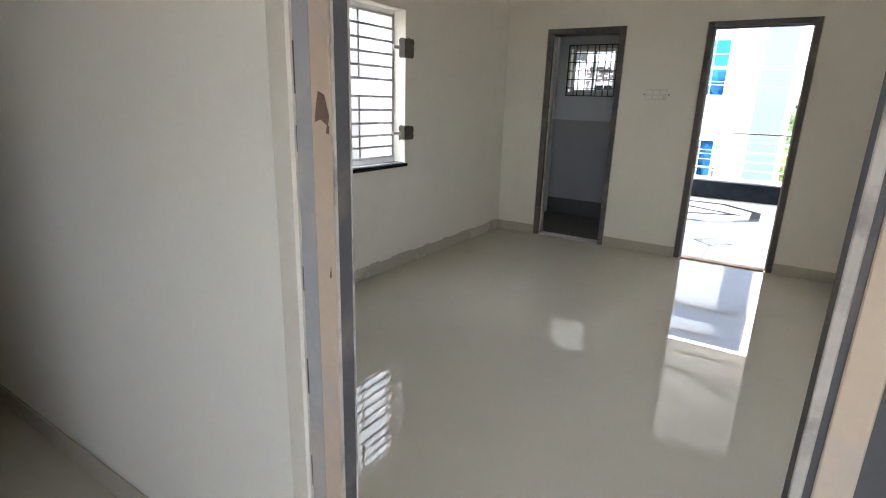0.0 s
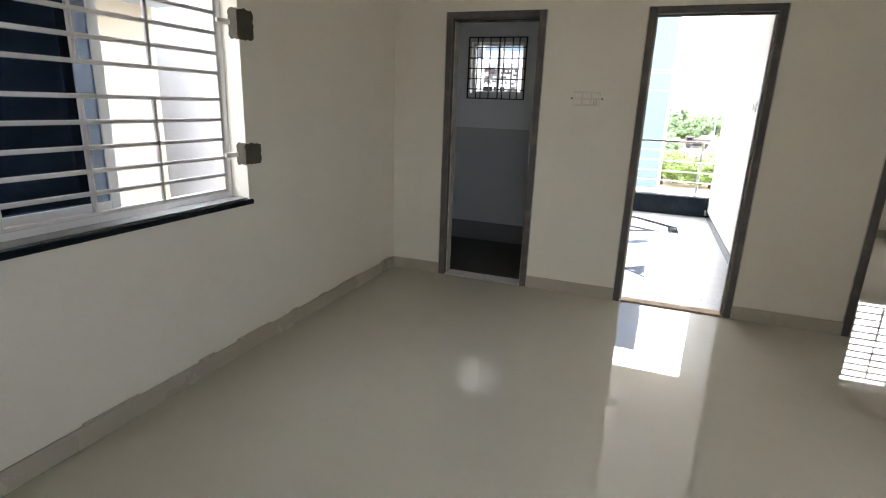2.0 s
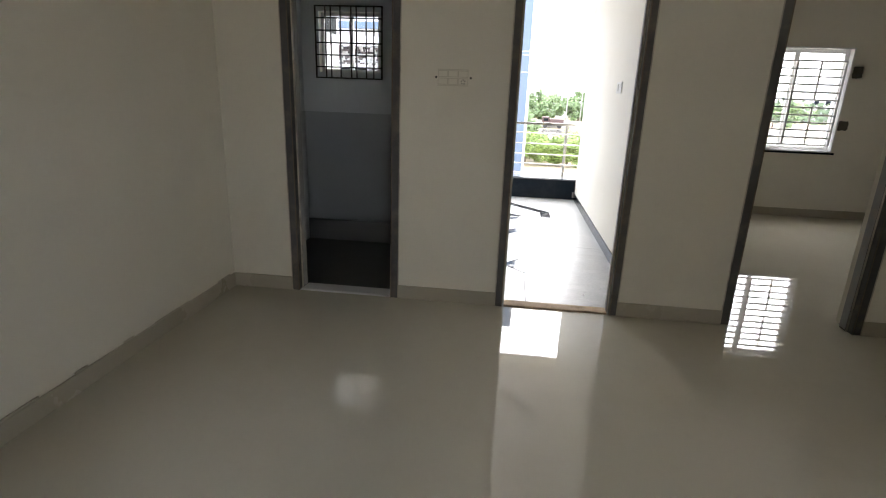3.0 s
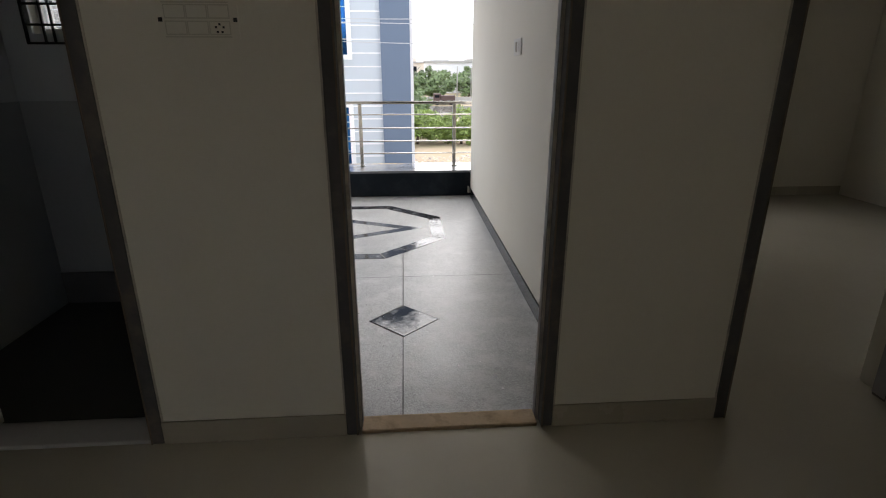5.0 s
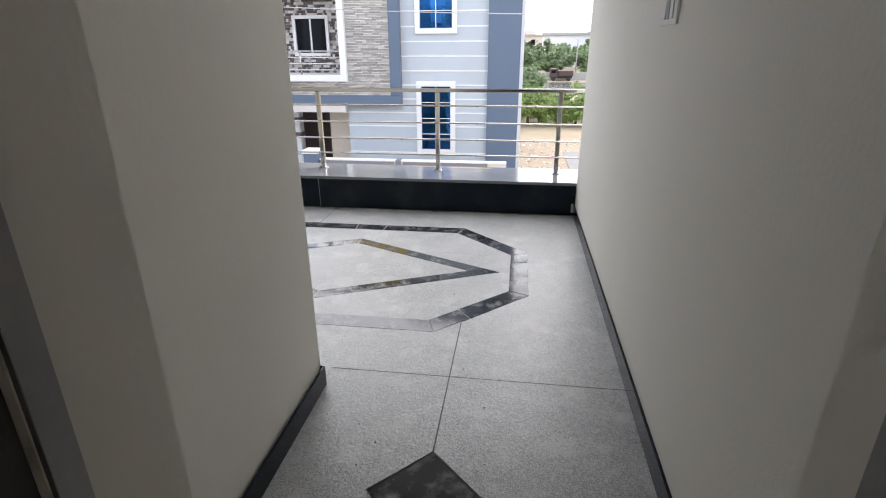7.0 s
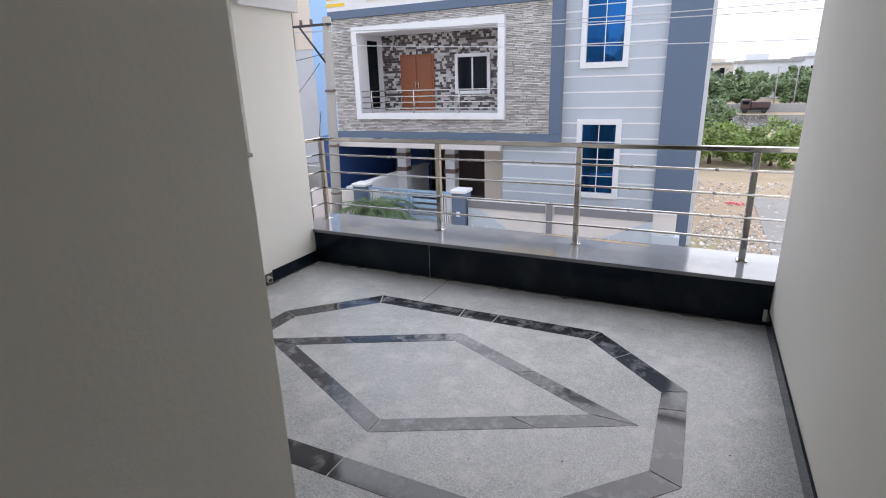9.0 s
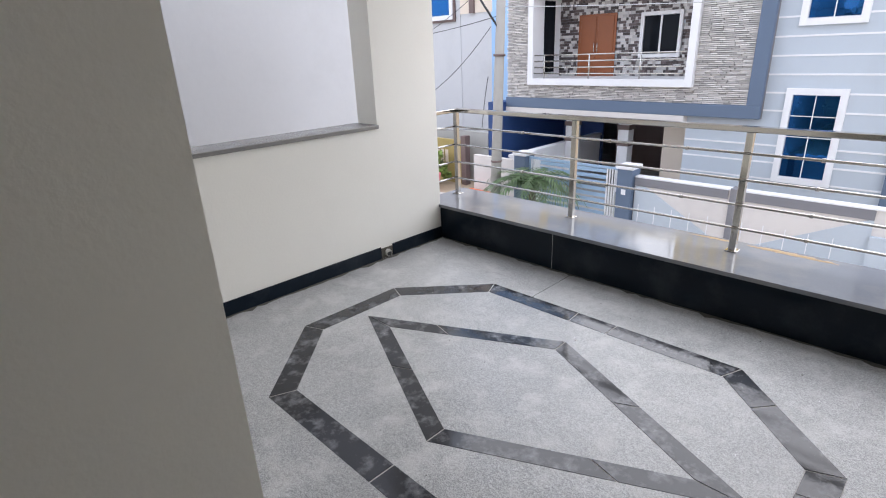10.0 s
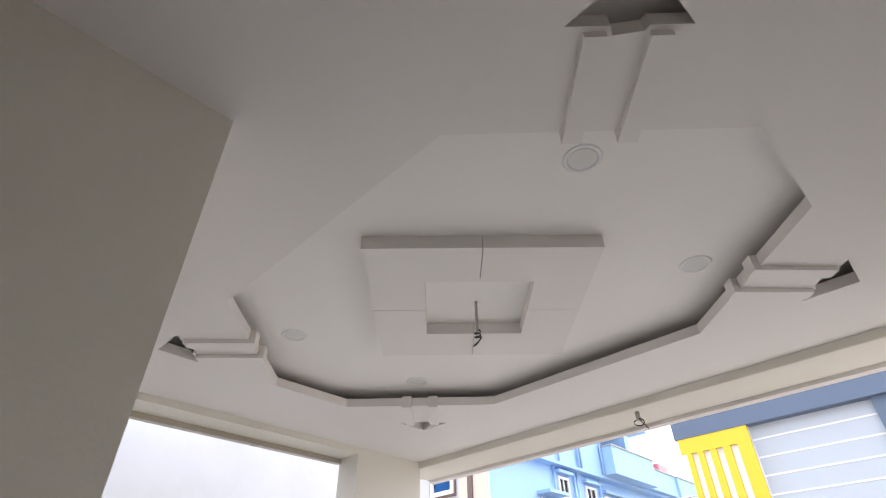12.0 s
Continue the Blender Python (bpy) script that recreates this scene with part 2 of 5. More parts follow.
# ---- mesh helpers ----
def box(bm, x0, x1, y0, y1, z0, z1, bevel=0.0):
    vs = [bm.verts.new((x, y, z)) for x in (x0, x1) for y in (y0, y1) for z in (z0, z1)]
    fs = [bm.faces.new([vs[i] for i in q]) for q in ((0, 1, 3, 2), (4, 6, 7, 5), (0, 4, 5, 1), (2, 3, 7, 6), (0, 2, 6, 4), (1, 5, 7, 3))]
    if bevel:
        es = list({e for f in fs for e in f.edges})
        bmesh.ops.bevel(bm, geom=es, offset=bevel, segments=1, affect='EDGES')


def boxes(*rows, bevel=0.0):
    bm = bmesh.new()
    for r in rows:
        box(bm, *r, bevel=bevel)
    return bm


def prism(points, z0, z1):
    """An upright prism over a flat outline given counter-clockwise."""
    bm = bmesh.new()
    lo = [bm.verts.new((x, y, z0)) for x, y in points]
    hi = [bm.verts.new((x, y, z1)) for x, y in points]
    bm.faces.new(lo[::-1])
    bm.faces.new(hi)
    for i in range(len(points)):
        j = (i + 1) % len(points)
        bm.faces.new((lo[i], lo[j], hi[j], hi[i]))
    return bm


def tube(bm, a, b, r0, r1=None, sides=12, caps=True):
    a, b = Vector(a), Vector(b)
    r1 = r0 if r1 is None else r1
    q = (b - a).to_track_quat('Z', 'Y')
    rings = []
    for p, r in ((a, r0), (b, r1)):
        rings.append([bm.verts.new(p + q @ Vector((r * math.cos(k * math.tau / sides), r * math.sin(k * math.tau / sides), 0))) for k in range(sides)])
    for k in range(sides):
        f = bm.faces.new((rings[0][k], rings[0][(k + 1) % sides], rings[1][(k + 1) % sides], rings[1][k]))
        f.smooth = True
    if caps:
        bm.faces.new(rings[0][::-1])
        bm.faces.new(rings[1])


def tubes(rows, r, sides=12):
    bm = bmesh.new()
    for a, b in rows:
        tube(bm, a, b, r, sides=sides)
    return bm


def polyline(points, r, sides=8):
    """One continuous tube along the points."""
    bm = bmesh.new()
    pts = [Vector(p) for p in points]
    rings = []
    for i, p in enumerate(pts):
        d = (pts[min(i + 1, len(pts) - 1)] - pts[max(i - 1, 0)]).normalized()
        q = d.to_track_quat('Z', 'Y')
        rings.append([bm.verts.new(p + q @ Vector((r * math.cos(k * math.tau / sides), r * math.sin(k * math.tau / sides), 0))) for k in range(sides)])
    for a, b in zip(rings, rings[1:]):
        for k in range(sides):
            bm.faces.new((a[k], a[(k + 1) % sides], b[(k + 1) % sides], b[k])).smooth = True
    bm.faces.new(rings[0][::-1])
    bm.faces.new(rings[-1])
    return bm


def solid(name, bm, mat):
    bmesh.ops.recalc_face_normals(bm, faces=bm.faces)
    me = bpy.data.meshes.new(name)
    bm.to_mesh(me)
    bm.free()
    me.materials.append(mat)
    return new(name, me)


def part(name, bm, mat, parent, label=""):
    ob = solid(name, bm, mat)
    ob.parent = parent
    return tagged(ob, label)


def shared(name, me, parent, m):
    """One more piece on a mesh that alike pieces share."""
    ob = new(name, me)
    ob.parent = parent
    ob.matrix_basis = m
    return ob


def thing(name, label, category, group="", at=(0, 0, 0)):
    ob = new(name)
    ob.empty_display_size = 0.1
    return tagged(ob, label, category, group)


def structure(name, bm, mat, label):
    return tagged(solid(name, bm, mat), label, kind="structure")


# ---- structure: hall, room, bathroom, bedroom ----
XL, XR = -1.945, 2.60          # room side walls
YN, YS = 0.0, -4.57            # room end walls
CZ = 3.0
structure("floor", boxes((-4.2, 5.6, -7.7, YS, -0.15, 0), (XL - .2, XR + .13, YS, YN, -0.15, 0), (XR + .13, 5.4, -.13, YN, -.15, 0), (1.03 + .13, 5.4, 0.0, 4.0, -0.15, 0), (-0.0, 1.16, 0, 0.06, -0.15, -0.012)), TILE, "polished beige tile floor, glossy and slightly smeared")
structure("ceiling", boxes((-4.2, 5.6, -7.7, YS, CZ, CZ + 0.12), (XL - .2, XR + .13, YS, YN + .23, CZ, CZ + .12), (1.17, 5.4, 0.13, 4.0, CZ, CZ + .12), (-2.0, -0.35, 0.13, 1.64, CZ, CZ + .12)), CEIL, "plain white plaster ceiling")
# end wall with three doorways
BX0, BX1, AX0, AX1, DX0, DX1, DZ = -1.492, -0.706, 0.0, 0.832, 1.522, 2.40, 2.15
T, TB, AXR = 0.23, 0.285, 0.862             # inner wall thickness, outer face towards the balcony, far reveal of its doorway
structure("wall_north", boxes((XL - .2, BX0, YN, T, 0, CZ), (BX0, BX1, YN, T, DZ, CZ), (BX1, AX0, YN, T, 0, CZ), (AX0, AX1, YN, T, DZ, CZ), (AX0, AX0 + .004, .0835, T, -.03, DZ), 
                              (BX0, BX0 + .02, .1155, T, -.03, DZ), (BX1 - .02, BX1, .1155, T, -.03, DZ), (DX0, DX0 + .02, .1155, T, 0, DZ), (DX1 - .02, DX1, .1155, T, 0, DZ),
                              (AX1, DX0, YN, .083, 0, CZ), (AXR, DX0, .083, T, -.03, CZ), (AX1, AXR, .083, T, DZ, CZ), (DX0, DX1, YN, T, DZ, CZ), (DX1, 5.4, YN, T, 0, CZ)), PAINT, "off-white painted wall with three doorways")
# window wall
WY0, WY1, WZ0, WZ1 = -3.10, -1.82, 0.90, 2.10
structure("wall_west", boxes((XL - .2, XL, YS, WY0, 0, CZ), (XL - .2, XL, WY0, WY1, 0, WZ0), (XL - .2, XL, WY0, WY1, WZ1, CZ), (XL - .2, XL, WY1, YN, 0, CZ)), PAINT, "off-white painted wall with a window")
# out of view; its opening is added to let more daylight into the room
structure("wall_east", boxes((XR, XR + .13, YS, -3.75, 0, CZ), (XR, XR + .13, -3.75, -2.8, 0, 1.05), (XR, XR + .13, -3.75, -2.8, 2.1, CZ), (XR, XR + .13, -2.8, YN, 0, CZ)), PAINT, "off-white painted wall with an unseen opening added for light")
structure("wall_south", boxes((-4.2, -0.098, -4.70, YS, 0, CZ), (-0.098, -0.085, -4.655, YS, 0, CZ), (-0.098, 0.955, -4.70, YS, DZ, CZ), (0.955, 5.6, -4.70, YS, 0, CZ)), PAINT, "off-white painted wall with the entrance doorway")
structure("wall_hall_west", boxes((-4.33, -4.2, -7.7, YS, 0, CZ)), PAINT, "off-white hall wall")
structure("wall_hall_east", boxes((5.6, 5.73, -7.7, YS, 0, CZ)), PAINT, "off-white hall wall")
# unseen opening, added and sized to light the hall
structure("wall_hall_south", boxes((-4.33, -2.6, -7.83, -7.7, 0, CZ), (-2.6, .8, -7.83, -7.7, 0, CZ), (.8, 2.55, -7.83, -7.7, 0, 0.9), (.8, 2.55, -7.83, -7.7, 2.15, CZ), (2.55, 5.73, -7.83, -7.7, 0, CZ)), PAINT, "off-white hall wall with an unseen opening added for light")
# added out of view to cast a soft shadow on the entrance wall
structure("wall_hall_pier", boxes((-.60, -.47, -7.7, -5.75, 0, CZ)), PAINT, "unseen off-white partition added to shade the hall wall")
# bathroom
structure("bathroom_floor", boxes((XL, -0.46, 0.06, 1.50, -0.16, -0.04)), BATHFLOOR, "dull grey bathroom floor")
structure("wall_bathroom_west", boxes((XL - .2, XL, T, 1.64, -0.1, CZ)), BATHWALL, "grey bathroom wall")
structure("wall_bathroom_east", boxes((-0.46, -0.455, T, 1.50, -0.1, CZ)), BATHWALL, "grey bathroom wall")
VX0, VX1, VZ0, VZ1 = -1.78, -1.21, 1.58, 2.10
structure("wall_bathroom_north", boxes((XL, VX0, 1.50, 1.515, -0.1, CZ), (VX0, VX1, 1.50, 1.515, -0.1, VZ0), (VX0, VX1, 1.50, 1.515, VZ1, CZ), (VX1, -0.46, 1.50, 1.515, -0.1, CZ)), BATHWALL, "grey bathroom wall with a small window")
# block between bathroom and balcony
structure("wall_balcony_inner", boxes((-0.455, -0.35, T, 1.64, -0.1, CZ), (VX1, -0.455, 1.515, 1.64, -0.1, CZ), (XL, VX0, 1.515, 1.64, -0.1, CZ),
                                      (VX0, VX1, 1.515, 1.64, -0.1, VZ0), (VX0, VX1, 1.515, 1.64, VZ1, CZ), (-2.53, XL - .2, 1.50, 1.64, -0.1, CZ)), PAINT_OUT, "cream painted outside wall round the bathroom")
# bedroom
structure("wall_bedroom_west", boxes((1.10, 1.16, T, 4.13, 0, CZ)), PAINT, "off-white bedroom wall")
QX0, QX1, QZ0, QZ1 = 2.95, 4.17, 0.86, 2.13
structure("wall_bedroom_north", boxes((1.16, QX0, 4.0, 4.13, 0, CZ), (QX0, QX1, 4.0, 4.13, 0, QZ0), (QX0, QX1, 4.0, 4.13, QZ1, CZ), (QX1, 5.4, 4.0, 4.13, 0, CZ)), PAINT, "off-white bedroom wall with a window")
structure("wall_bedroom_east", boxes((5.4, 5.53, 0, 4.13, 0, CZ)), PAINT, "off-white bedroom wall")
# skirtings, 10 cm tile strips
S = 0.010


def skirting(name, rows, mat, label):
    return structure(name, boxes(*rows, bevel=0.002), mat, label)


skirting("baseboard_north", [(XL, BX0, -S, -0.0005, 0, .1), (BX1, AX0, -S, -.0005, 0, .1), (AX1, DX0, -S, -.0005, 0, .1), (DX1, XR, -S, -.0005, 0, .1)], SKIRT, "beige tile skirting along the wall")
skirting("baseboard_west", [(XL + .0005, XL + S, YS, -S, 0, .1)], SKIRT, "beige tile skirting along the window wall")
skirting("baseboard_east", [(XR - S, XR - .0005, YS, -S, 0, .1)], SKIRT, "beige tile skirting along the wall")
skirting("baseboard_hall", [(-4.2, -0.098, -4.71, -4.7005, 0, .1)], SKIRT, "beige tile skirting in the hall")
skirting("baseboard_bedroom", [(1.16, 5.4, 4.0 - S, 3.9995, 0, .1)], SKIRT, "beige tile skirting in the bedroom")


# rough plaster line along the top of the skirting
bm = bmesh.new()
r_ = random.Random(6)
y = YS + .2
while y < -.1:
    w_l = r_.uniform(.05, .35)
    box(bm, XL + .0004, XL + r_.uniform(.004, .008), y, y + w_l, .0995, .1 + r_.uniform(.003, .012))
    y += w_l + r_.uniform(.05, .5)
structure("trim_plaster_line", bm, SKIRT, "rough plaster line along the skirting top")


# ---- door frames ----
def door_frame(name, x0, x1, y0, y1, z1, width, label, rebate_front, threshold=None):
    """A frame of two jambs and a head, each with a stop that makes the rebate."""
    ob = tagged(new(name), label, "door frame", kind="structure")
    d = 0.012
    ys = (y0 + 0.045, y1) if rebate_front else (y0, y1 - 0.045)
    part("jamb", boxes((x0, x0 + width, y0 - .006, y1, 0, z1), (x0 + width, x0 + width + d, *ys, 0, z1 - width - d), bevel=.003), PRIMER, ob, "grey painted jamb, chipped along the edge")
    part("jamb", boxes((x1 - width, x1, y0 - .006, y1, 0, z1), (x1 - width - d, x1 - width, *ys, 0, z1 - width - d), bevel=.003), PRIMER, ob, "grey painted jamb, chipped along the edge")
    part("head", boxes((x0 + width, x1 - width, y0 - .006, y1, z1 - width, z1), (x0 + width, x1 - width, *ys, z1 - width - d, z1 - width), bevel=.003), PRIMER, ob)
    for a, b in ((x0 + width - .007, x0 + width - .0005), (x1 - width + .0005, x1 - width + .007)):
        part("worn_edge", boxes((a, b, y0 - .0085, y0 - .0062, 0, z1 - width)), WOODEDGE, ob, "dark timber showing along the edge")
    # pale strips stand in for light on the rebate's step
    for a, b in ((x0 + width + .0005, x0 + width + d), (x1 - width - d, x1 - width - .0005)):
        part("rebate_line", boxes((a, b, ys[0] - .0025, ys[0] - .0004, 0, z1 - width - d)), PALEDGE, ob, "pale line for the lit side of the rebate")
    for a, b in ((x0 - .007, x0 - .0005), (x1 + .0005, x1 + .007)):
        part("plaster_edge", boxes((a, b, y0 - .004, y0 - .0005, .1, z1)), PALEDGE, ob, "rough plaster line beside the jamb")
    part("jamb_lining", boxes((x0 + width + d + .0002, x0 + width + d + .002, ys[0] + .004, y1, .013, z1 - width - d)), WORN, ob, "worn pale grey paint on the inner face")
    part("jamb_lining", boxes((x1 - width - d - .002, x1 - width - d - .0002, ys[0] + .004, y1, .013, z1 - width - d)), WORN, ob, "worn pale grey paint on the inner face")
    if threshold:
        part("threshold", boxes((x0 + width + d, x1 - width - d, y0 + .005, y1 + .018, -.03, 0.012), bevel=.004), threshold, ob, "dusty threshold between the jambs")
    return ob


entrance = tagged(new("door_1"), "grey and beige timber entrance door frame with worn paint", "door frame", kind="structure")
part("jamb", boxes((-.085, .022, -4.645, -4.602, 0, DZ), bevel=.003), PRIMER, entrance, "dark grey painted inner face")
part("jamb", boxes((.853, .955, -4.675, -4.595, 0, DZ), bevel=.003), PRIMER, entrance, "dark grey painted inner face")
part("head", boxes((.022, .853, -4.675, -4.595, DZ - .1, DZ), bevel=.003), PRIMER, entrance)
part("grey_band", boxes((-.0845, -.038, -4.649, -4.6455, 0, DZ), bevel=.001), WORN, entrance, "worn grey paint beside the wall")
part("timber_strip", boxes((-.0375, .016, -4.651, -4.6455, 0, DZ), bevel=.002), BARE, entrance, "bare beige timber with brown stains")
part("pale_edge", boxes((.0165, .0235, -4.6505, -4.6425, 0, DZ), bevel=.002), PALEDGE, entrance, "pale chipped paint edge")
part("pale_edge", boxes((.019, .024, -4.6035, -4.599, 0, DZ), bevel=.001), PALEDGE, entrance, "pale chipped paint edge")
part("timber_strip", boxes((.875, .915, -4.68, -4.6755, 0, DZ), bevel=.002), BARE, entrance, "bare beige timber with brown stains")
part("pale_edge", boxes((.8515, .866, -4.6805, -4.6755, 0, DZ), bevel=.002), PALEDGE, entrance, "pale chipped paint edge")
STAIN = material("brown_timber_stain", (0.20, 0.13, 0.095), 0.7, 0.3, 30, 0.2, 90, 0.2)
for pts in ([(-.012, 1.372), (.004, 1.378), (.024, 1.366), (.028, 1.385), (.016, 1.425), (.0, 1.432), (-.006, 1.41)], [(.018, 1.352), (.026, 1.35), (.028, 1.366), (.022, 1.368)], [(.016, 1.05), (.022, 1.05), (.021, 1.075)]):
    bm = prism([(p - .016, q) for p, q in pts], 0, .0008)
    bmesh.ops.transform(bm, matrix=Matrix.Translation((0, -4.651, 0)) @ Matrix(((1, 0, 0, 0), (0, 0, -1, 0), (0, 1, 0, 0), (0, 0, 0, 1))), verts=bm.verts)
    part("stain", bm, STAIN, entrance, "brown stain in the timber")
rnd = random.Random(9)
z = .05
while z < 2.1:
    h = rnd.uniform(.02, .11)
    if rnd.random() < .6:
        part("crack", boxes((-.0862, -.0835 + rnd.uniform(0, .003), -4.6500, -4.6492, z, z + h)), CEMENT, entrance, "dark crack between frame and wall")
    z += h + rnd.uniform(.02, .12)
door_frame("door_2", BX0, BX1, YN, 0.115, DZ, 0.052, "grey painted bathroom door frame, no leaf", True, BATHFLOOR)
door_frame("door_3", AX0, AX1, YN, 0.083, DZ, 0.046, "grey painted balcony door frame with a timber threshold", True, SILLWOOD)
door_frame("door_4", DX0, DX1, YN, 0.115, DZ, 0.052, "grey painted bedroom door frame", True)

# ---- windows ----
def frame_ring(a0, a1, z0, z1, w, d0, d1, axis):
    """A rectangular ring, in the plane across the given axis."""
    rows = [(a0, a0 + w, z0, z1), (a1 - w, a1, z0, z1), (a0 + w, a1 - w, z0, z0 + w), (a0 + w, a1 - w, z1 - w, z1)]
    return boxes(*[((d0, d1, p, q, r, s) if axis == 'x' else (p, q, d0, d1, r, s)) for p, q, r, s in rows], bevel=.002)


win1 = tagged(new("window_1"), "white sliding window with blue tinted glass, half open", "window", kind="structure")
fx0, fx1 = XL - .185, XL - .115
part("window_frame", frame_ring(WY0, WY1, WZ0, WZ1, .045, fx0, fx1, 'x'), WHITE, win1)
mid = (WY0 + WY1) / 2
part("sash", frame_ring(WY0 + .045, mid - .15, WZ0 + .045, WZ1 - .045, .045, fx0 + .005, fx0 + .03, 'x'), WHITE, win1)
part("sash", frame_ring(WY0 + .06, mid - .04, WZ0 + .045, WZ1 - .045, .045, fx0 + .038, fx0 + .063, 'x'), WHITE, win1)
for dx, far in ((.017, mid - .195), (.05, mid - .085)):
    g = part("pane", boxes((fx0 + dx, fx0 + dx + .005, WY0 + .1, far, WZ0 + .09, WZ1 - .09)), GLASS_TINT, win1, "blue tinted glass pane")
    g.visible_shadow = False
part("window_sill", boxes((XL - .115, XL + .018, WY0 - .02, WY1 + .02, WZ0 - .028, WZ0 + .0), bevel=.004), BLACKG, win1, "black granite sill edge")
part("sill_top", boxes((XL - .113, XL - .012, WY0, WY1, WZ0 + .0005, WZ0 + .006)), SILLG, win1, "dusty grey sill top")


def grille(name, axis, d, a0, a1, zs, full, broken, gap, mat, r, label):
    """A window grille of flat bars. full, broken: places of the uprights; broken ones leave the gap open."""
    ob = thing(name, label, "window grille")

    def bar(nm, p, q, z0, z1):
        row = (d - r, d + r, p, q, z0, z1) if axis == 'x' else (p, q, d - r, d + r, z0, z1)
        part(nm, boxes(row, bevel=r * .3), mat, ob)
    for z in zs:
        bar("crossbar", a0, a1, z - r, z + r)
    for a in full:
        bar("upright", a - r * 1.3, a + r * 1.3, zs[0] - r, zs[-1] + r)
    for a in broken:
        bar("upright", a - r, a + r, zs[0], gap[0])
        bar("upright", a - r, a + r, gap[1], zs[-1])
    return ob


ZS1 = [.965, 1.05, 1.14, 1.235, 1.335, 1.435, 1.565, 1.66, 1.755, 1.85, 1.945, 2.04]
g1 = grille("window_grille", 'x', XL - .035, WY0 + .06, WY1 - .13, ZS1, (WY0 + .06, WY1 - .13), (mid - .225, mid + .11), (1.435, 1.565), BARWHITE, .009, "white painted steel window grille of flat bars")
for y, z in ((WY1 - .09, 1.15), (WY1 - .09, 1.82), (WY0 + .03, 1.155), (WY0 + .03, 1.845)):
    part("lug", boxes((XL - .05, XL - .01, y - .045, y + .045, z - .012, z + .012), bevel=.003), BARWHITE, g1, "white steel fixing lug")


def cement_patch(a, z, w, h, plane, axis, seed):
    """A ragged dark cement patch where a lug was let into the wall."""
    rnd = random.Random(seed)
    pts = []
    for k in range(28):
        t = k / 28 * math.tau
        c, s = math.cos(t), math.sin(t)
        m = 1 / max(abs(c), abs(s))
        pts.append((a + c * m * w / 2 * rnd.uniform(.90, 1.06), z + s * m * h / 2 * rnd.uniform(.90, 1.06)))
    bm = prism(pts, 0, .006)
    turn = Matrix(((0, 0, 1), (1, 0, 0), (0, 1, 0))) if axis == 'x' else Matrix(((1, 0, 0), (0, 0, -1), (0, 1, 0)))
    bmesh.ops.transform(bm, matrix=Matrix.Translation((plane, 0, 0) if axis == 'x' else (0, plane, 0)) @ turn.to_4x4(), verts=bm.verts)
    return tagged(solid("cement_patch", bm, CEMENT), "ragged dark cement patch in the wall beside the window", "cement patch", "patches beside the windows")


cement_patch(WY1 + .05, 1.15, .13, .115, XL - .001, 'x', 1)
cement_patch(WY1 + .045, 1.82, .125, .15, XL - .001, 'x', 2)
cement_patch(WY0 - .052, 1.16, .12, .12, XL - .001, 'x', 3)
cement_patch(WY0 - .05, 1.85, .12, .13, XL - .001, 'x', 4)

for z, h, k in ((1.15, .12, 11), (1.82, .15, 12)):
    cement_patch(XL - .031, z, .066, h, WY1 + .001, 'y', k)

# small bathroom window
win2 = tagged(new("window_2"), "small white sliding bathroom window", "window", kind="structure")
part("window_frame", frame_ring(VX0, VX1, VZ0, VZ1, .03, 1.57, 1.62, 'y'), WHITE, win2)
part("sash_bar", boxes(((VX0 + VX1) / 2 - .018, (VX0 + VX1) / 2 + .018, 1.575, 1.615, VZ0 + .03, VZ1 - .03)), WHITE, win2)
for k in (0, 1):
    g = part("pane", boxes((VX0 + .03 + k * .268, VX0 + .29 + k * .268, 1.59, 1.594, VZ0 + .03, VZ1 - .03)), GLASS, win2)
    g.visible_shadow = False
grille("window_grille", 'y', 1.488, -1.805, -1.185, [1.53, 1.625, 1.73, 1.835, 1.94, 2.045, 2.145], (-1.805, -1.185), (-1.71, -1.66, -1.57, -1.47, -1.42, -1.33, -1.26), (1.53, 1.53), BARBLACK, .006, "black painted steel grille over the bathroom window")
tagged(solid("wall_hole", tubes([((-1.50, 1.497, .90), (-1.50, 1.5005, .90))], .014), DARKHOLE), "small dark pipe hole in the bathroom wall", "pipe hole")
structure("trim_bathroom", boxes((XL + .0005, -0.4605, 1.488, 1.4995, -0.04, 1.22)), BATHTILE, "grey tile dado on the bathroom wall")
structure("trim_bathroom_side", boxes((XL + .0005, XL + .012, T, 1.488, -0.04, 1.22)), BATHTILE, "grey tile dado on the bathroom wall")

structure("baseboard_bathroom", boxes((XL + .013, -0.4605, 1.478, 1.4875, -0.04, .175)), BATHFOOT, "dark grey tile foot of the bathroom wall")

# bedroom window
win3 = tagged(new("window_3"), "white framed bedroom window with deep white reveal", "window", kind="structure")
part("surround", frame_ring(QX0 - .005, QX1 + .005, QZ0 - .005, QZ1 + .005, .015, 3.985, 4.13, 'y'), WHITE, win3)
part("window_frame", frame_ring(QX0 + .01, QX1 - .01, QZ0 + .01, QZ1 - .01, .05, 4.07, 4.12, 'y'), WHITE, win3)
part("sash_bar", boxes(((QX0 + QX1) / 2 - .03, (QX0 + QX1) / 2 + .03, 4.08, 4.11, QZ0 + .06, QZ1 - .06)), WHITE, win3)
part("window_sill", boxes((QX0 - .03, QX1 + .03, 3.965, 4.0, QZ0 - .03, QZ0 - .006), bevel=.003), BLACKG, win3, "black granite sill edge")
ZS3 = [QZ0 + .08 + k * .094 for k in range(12)]
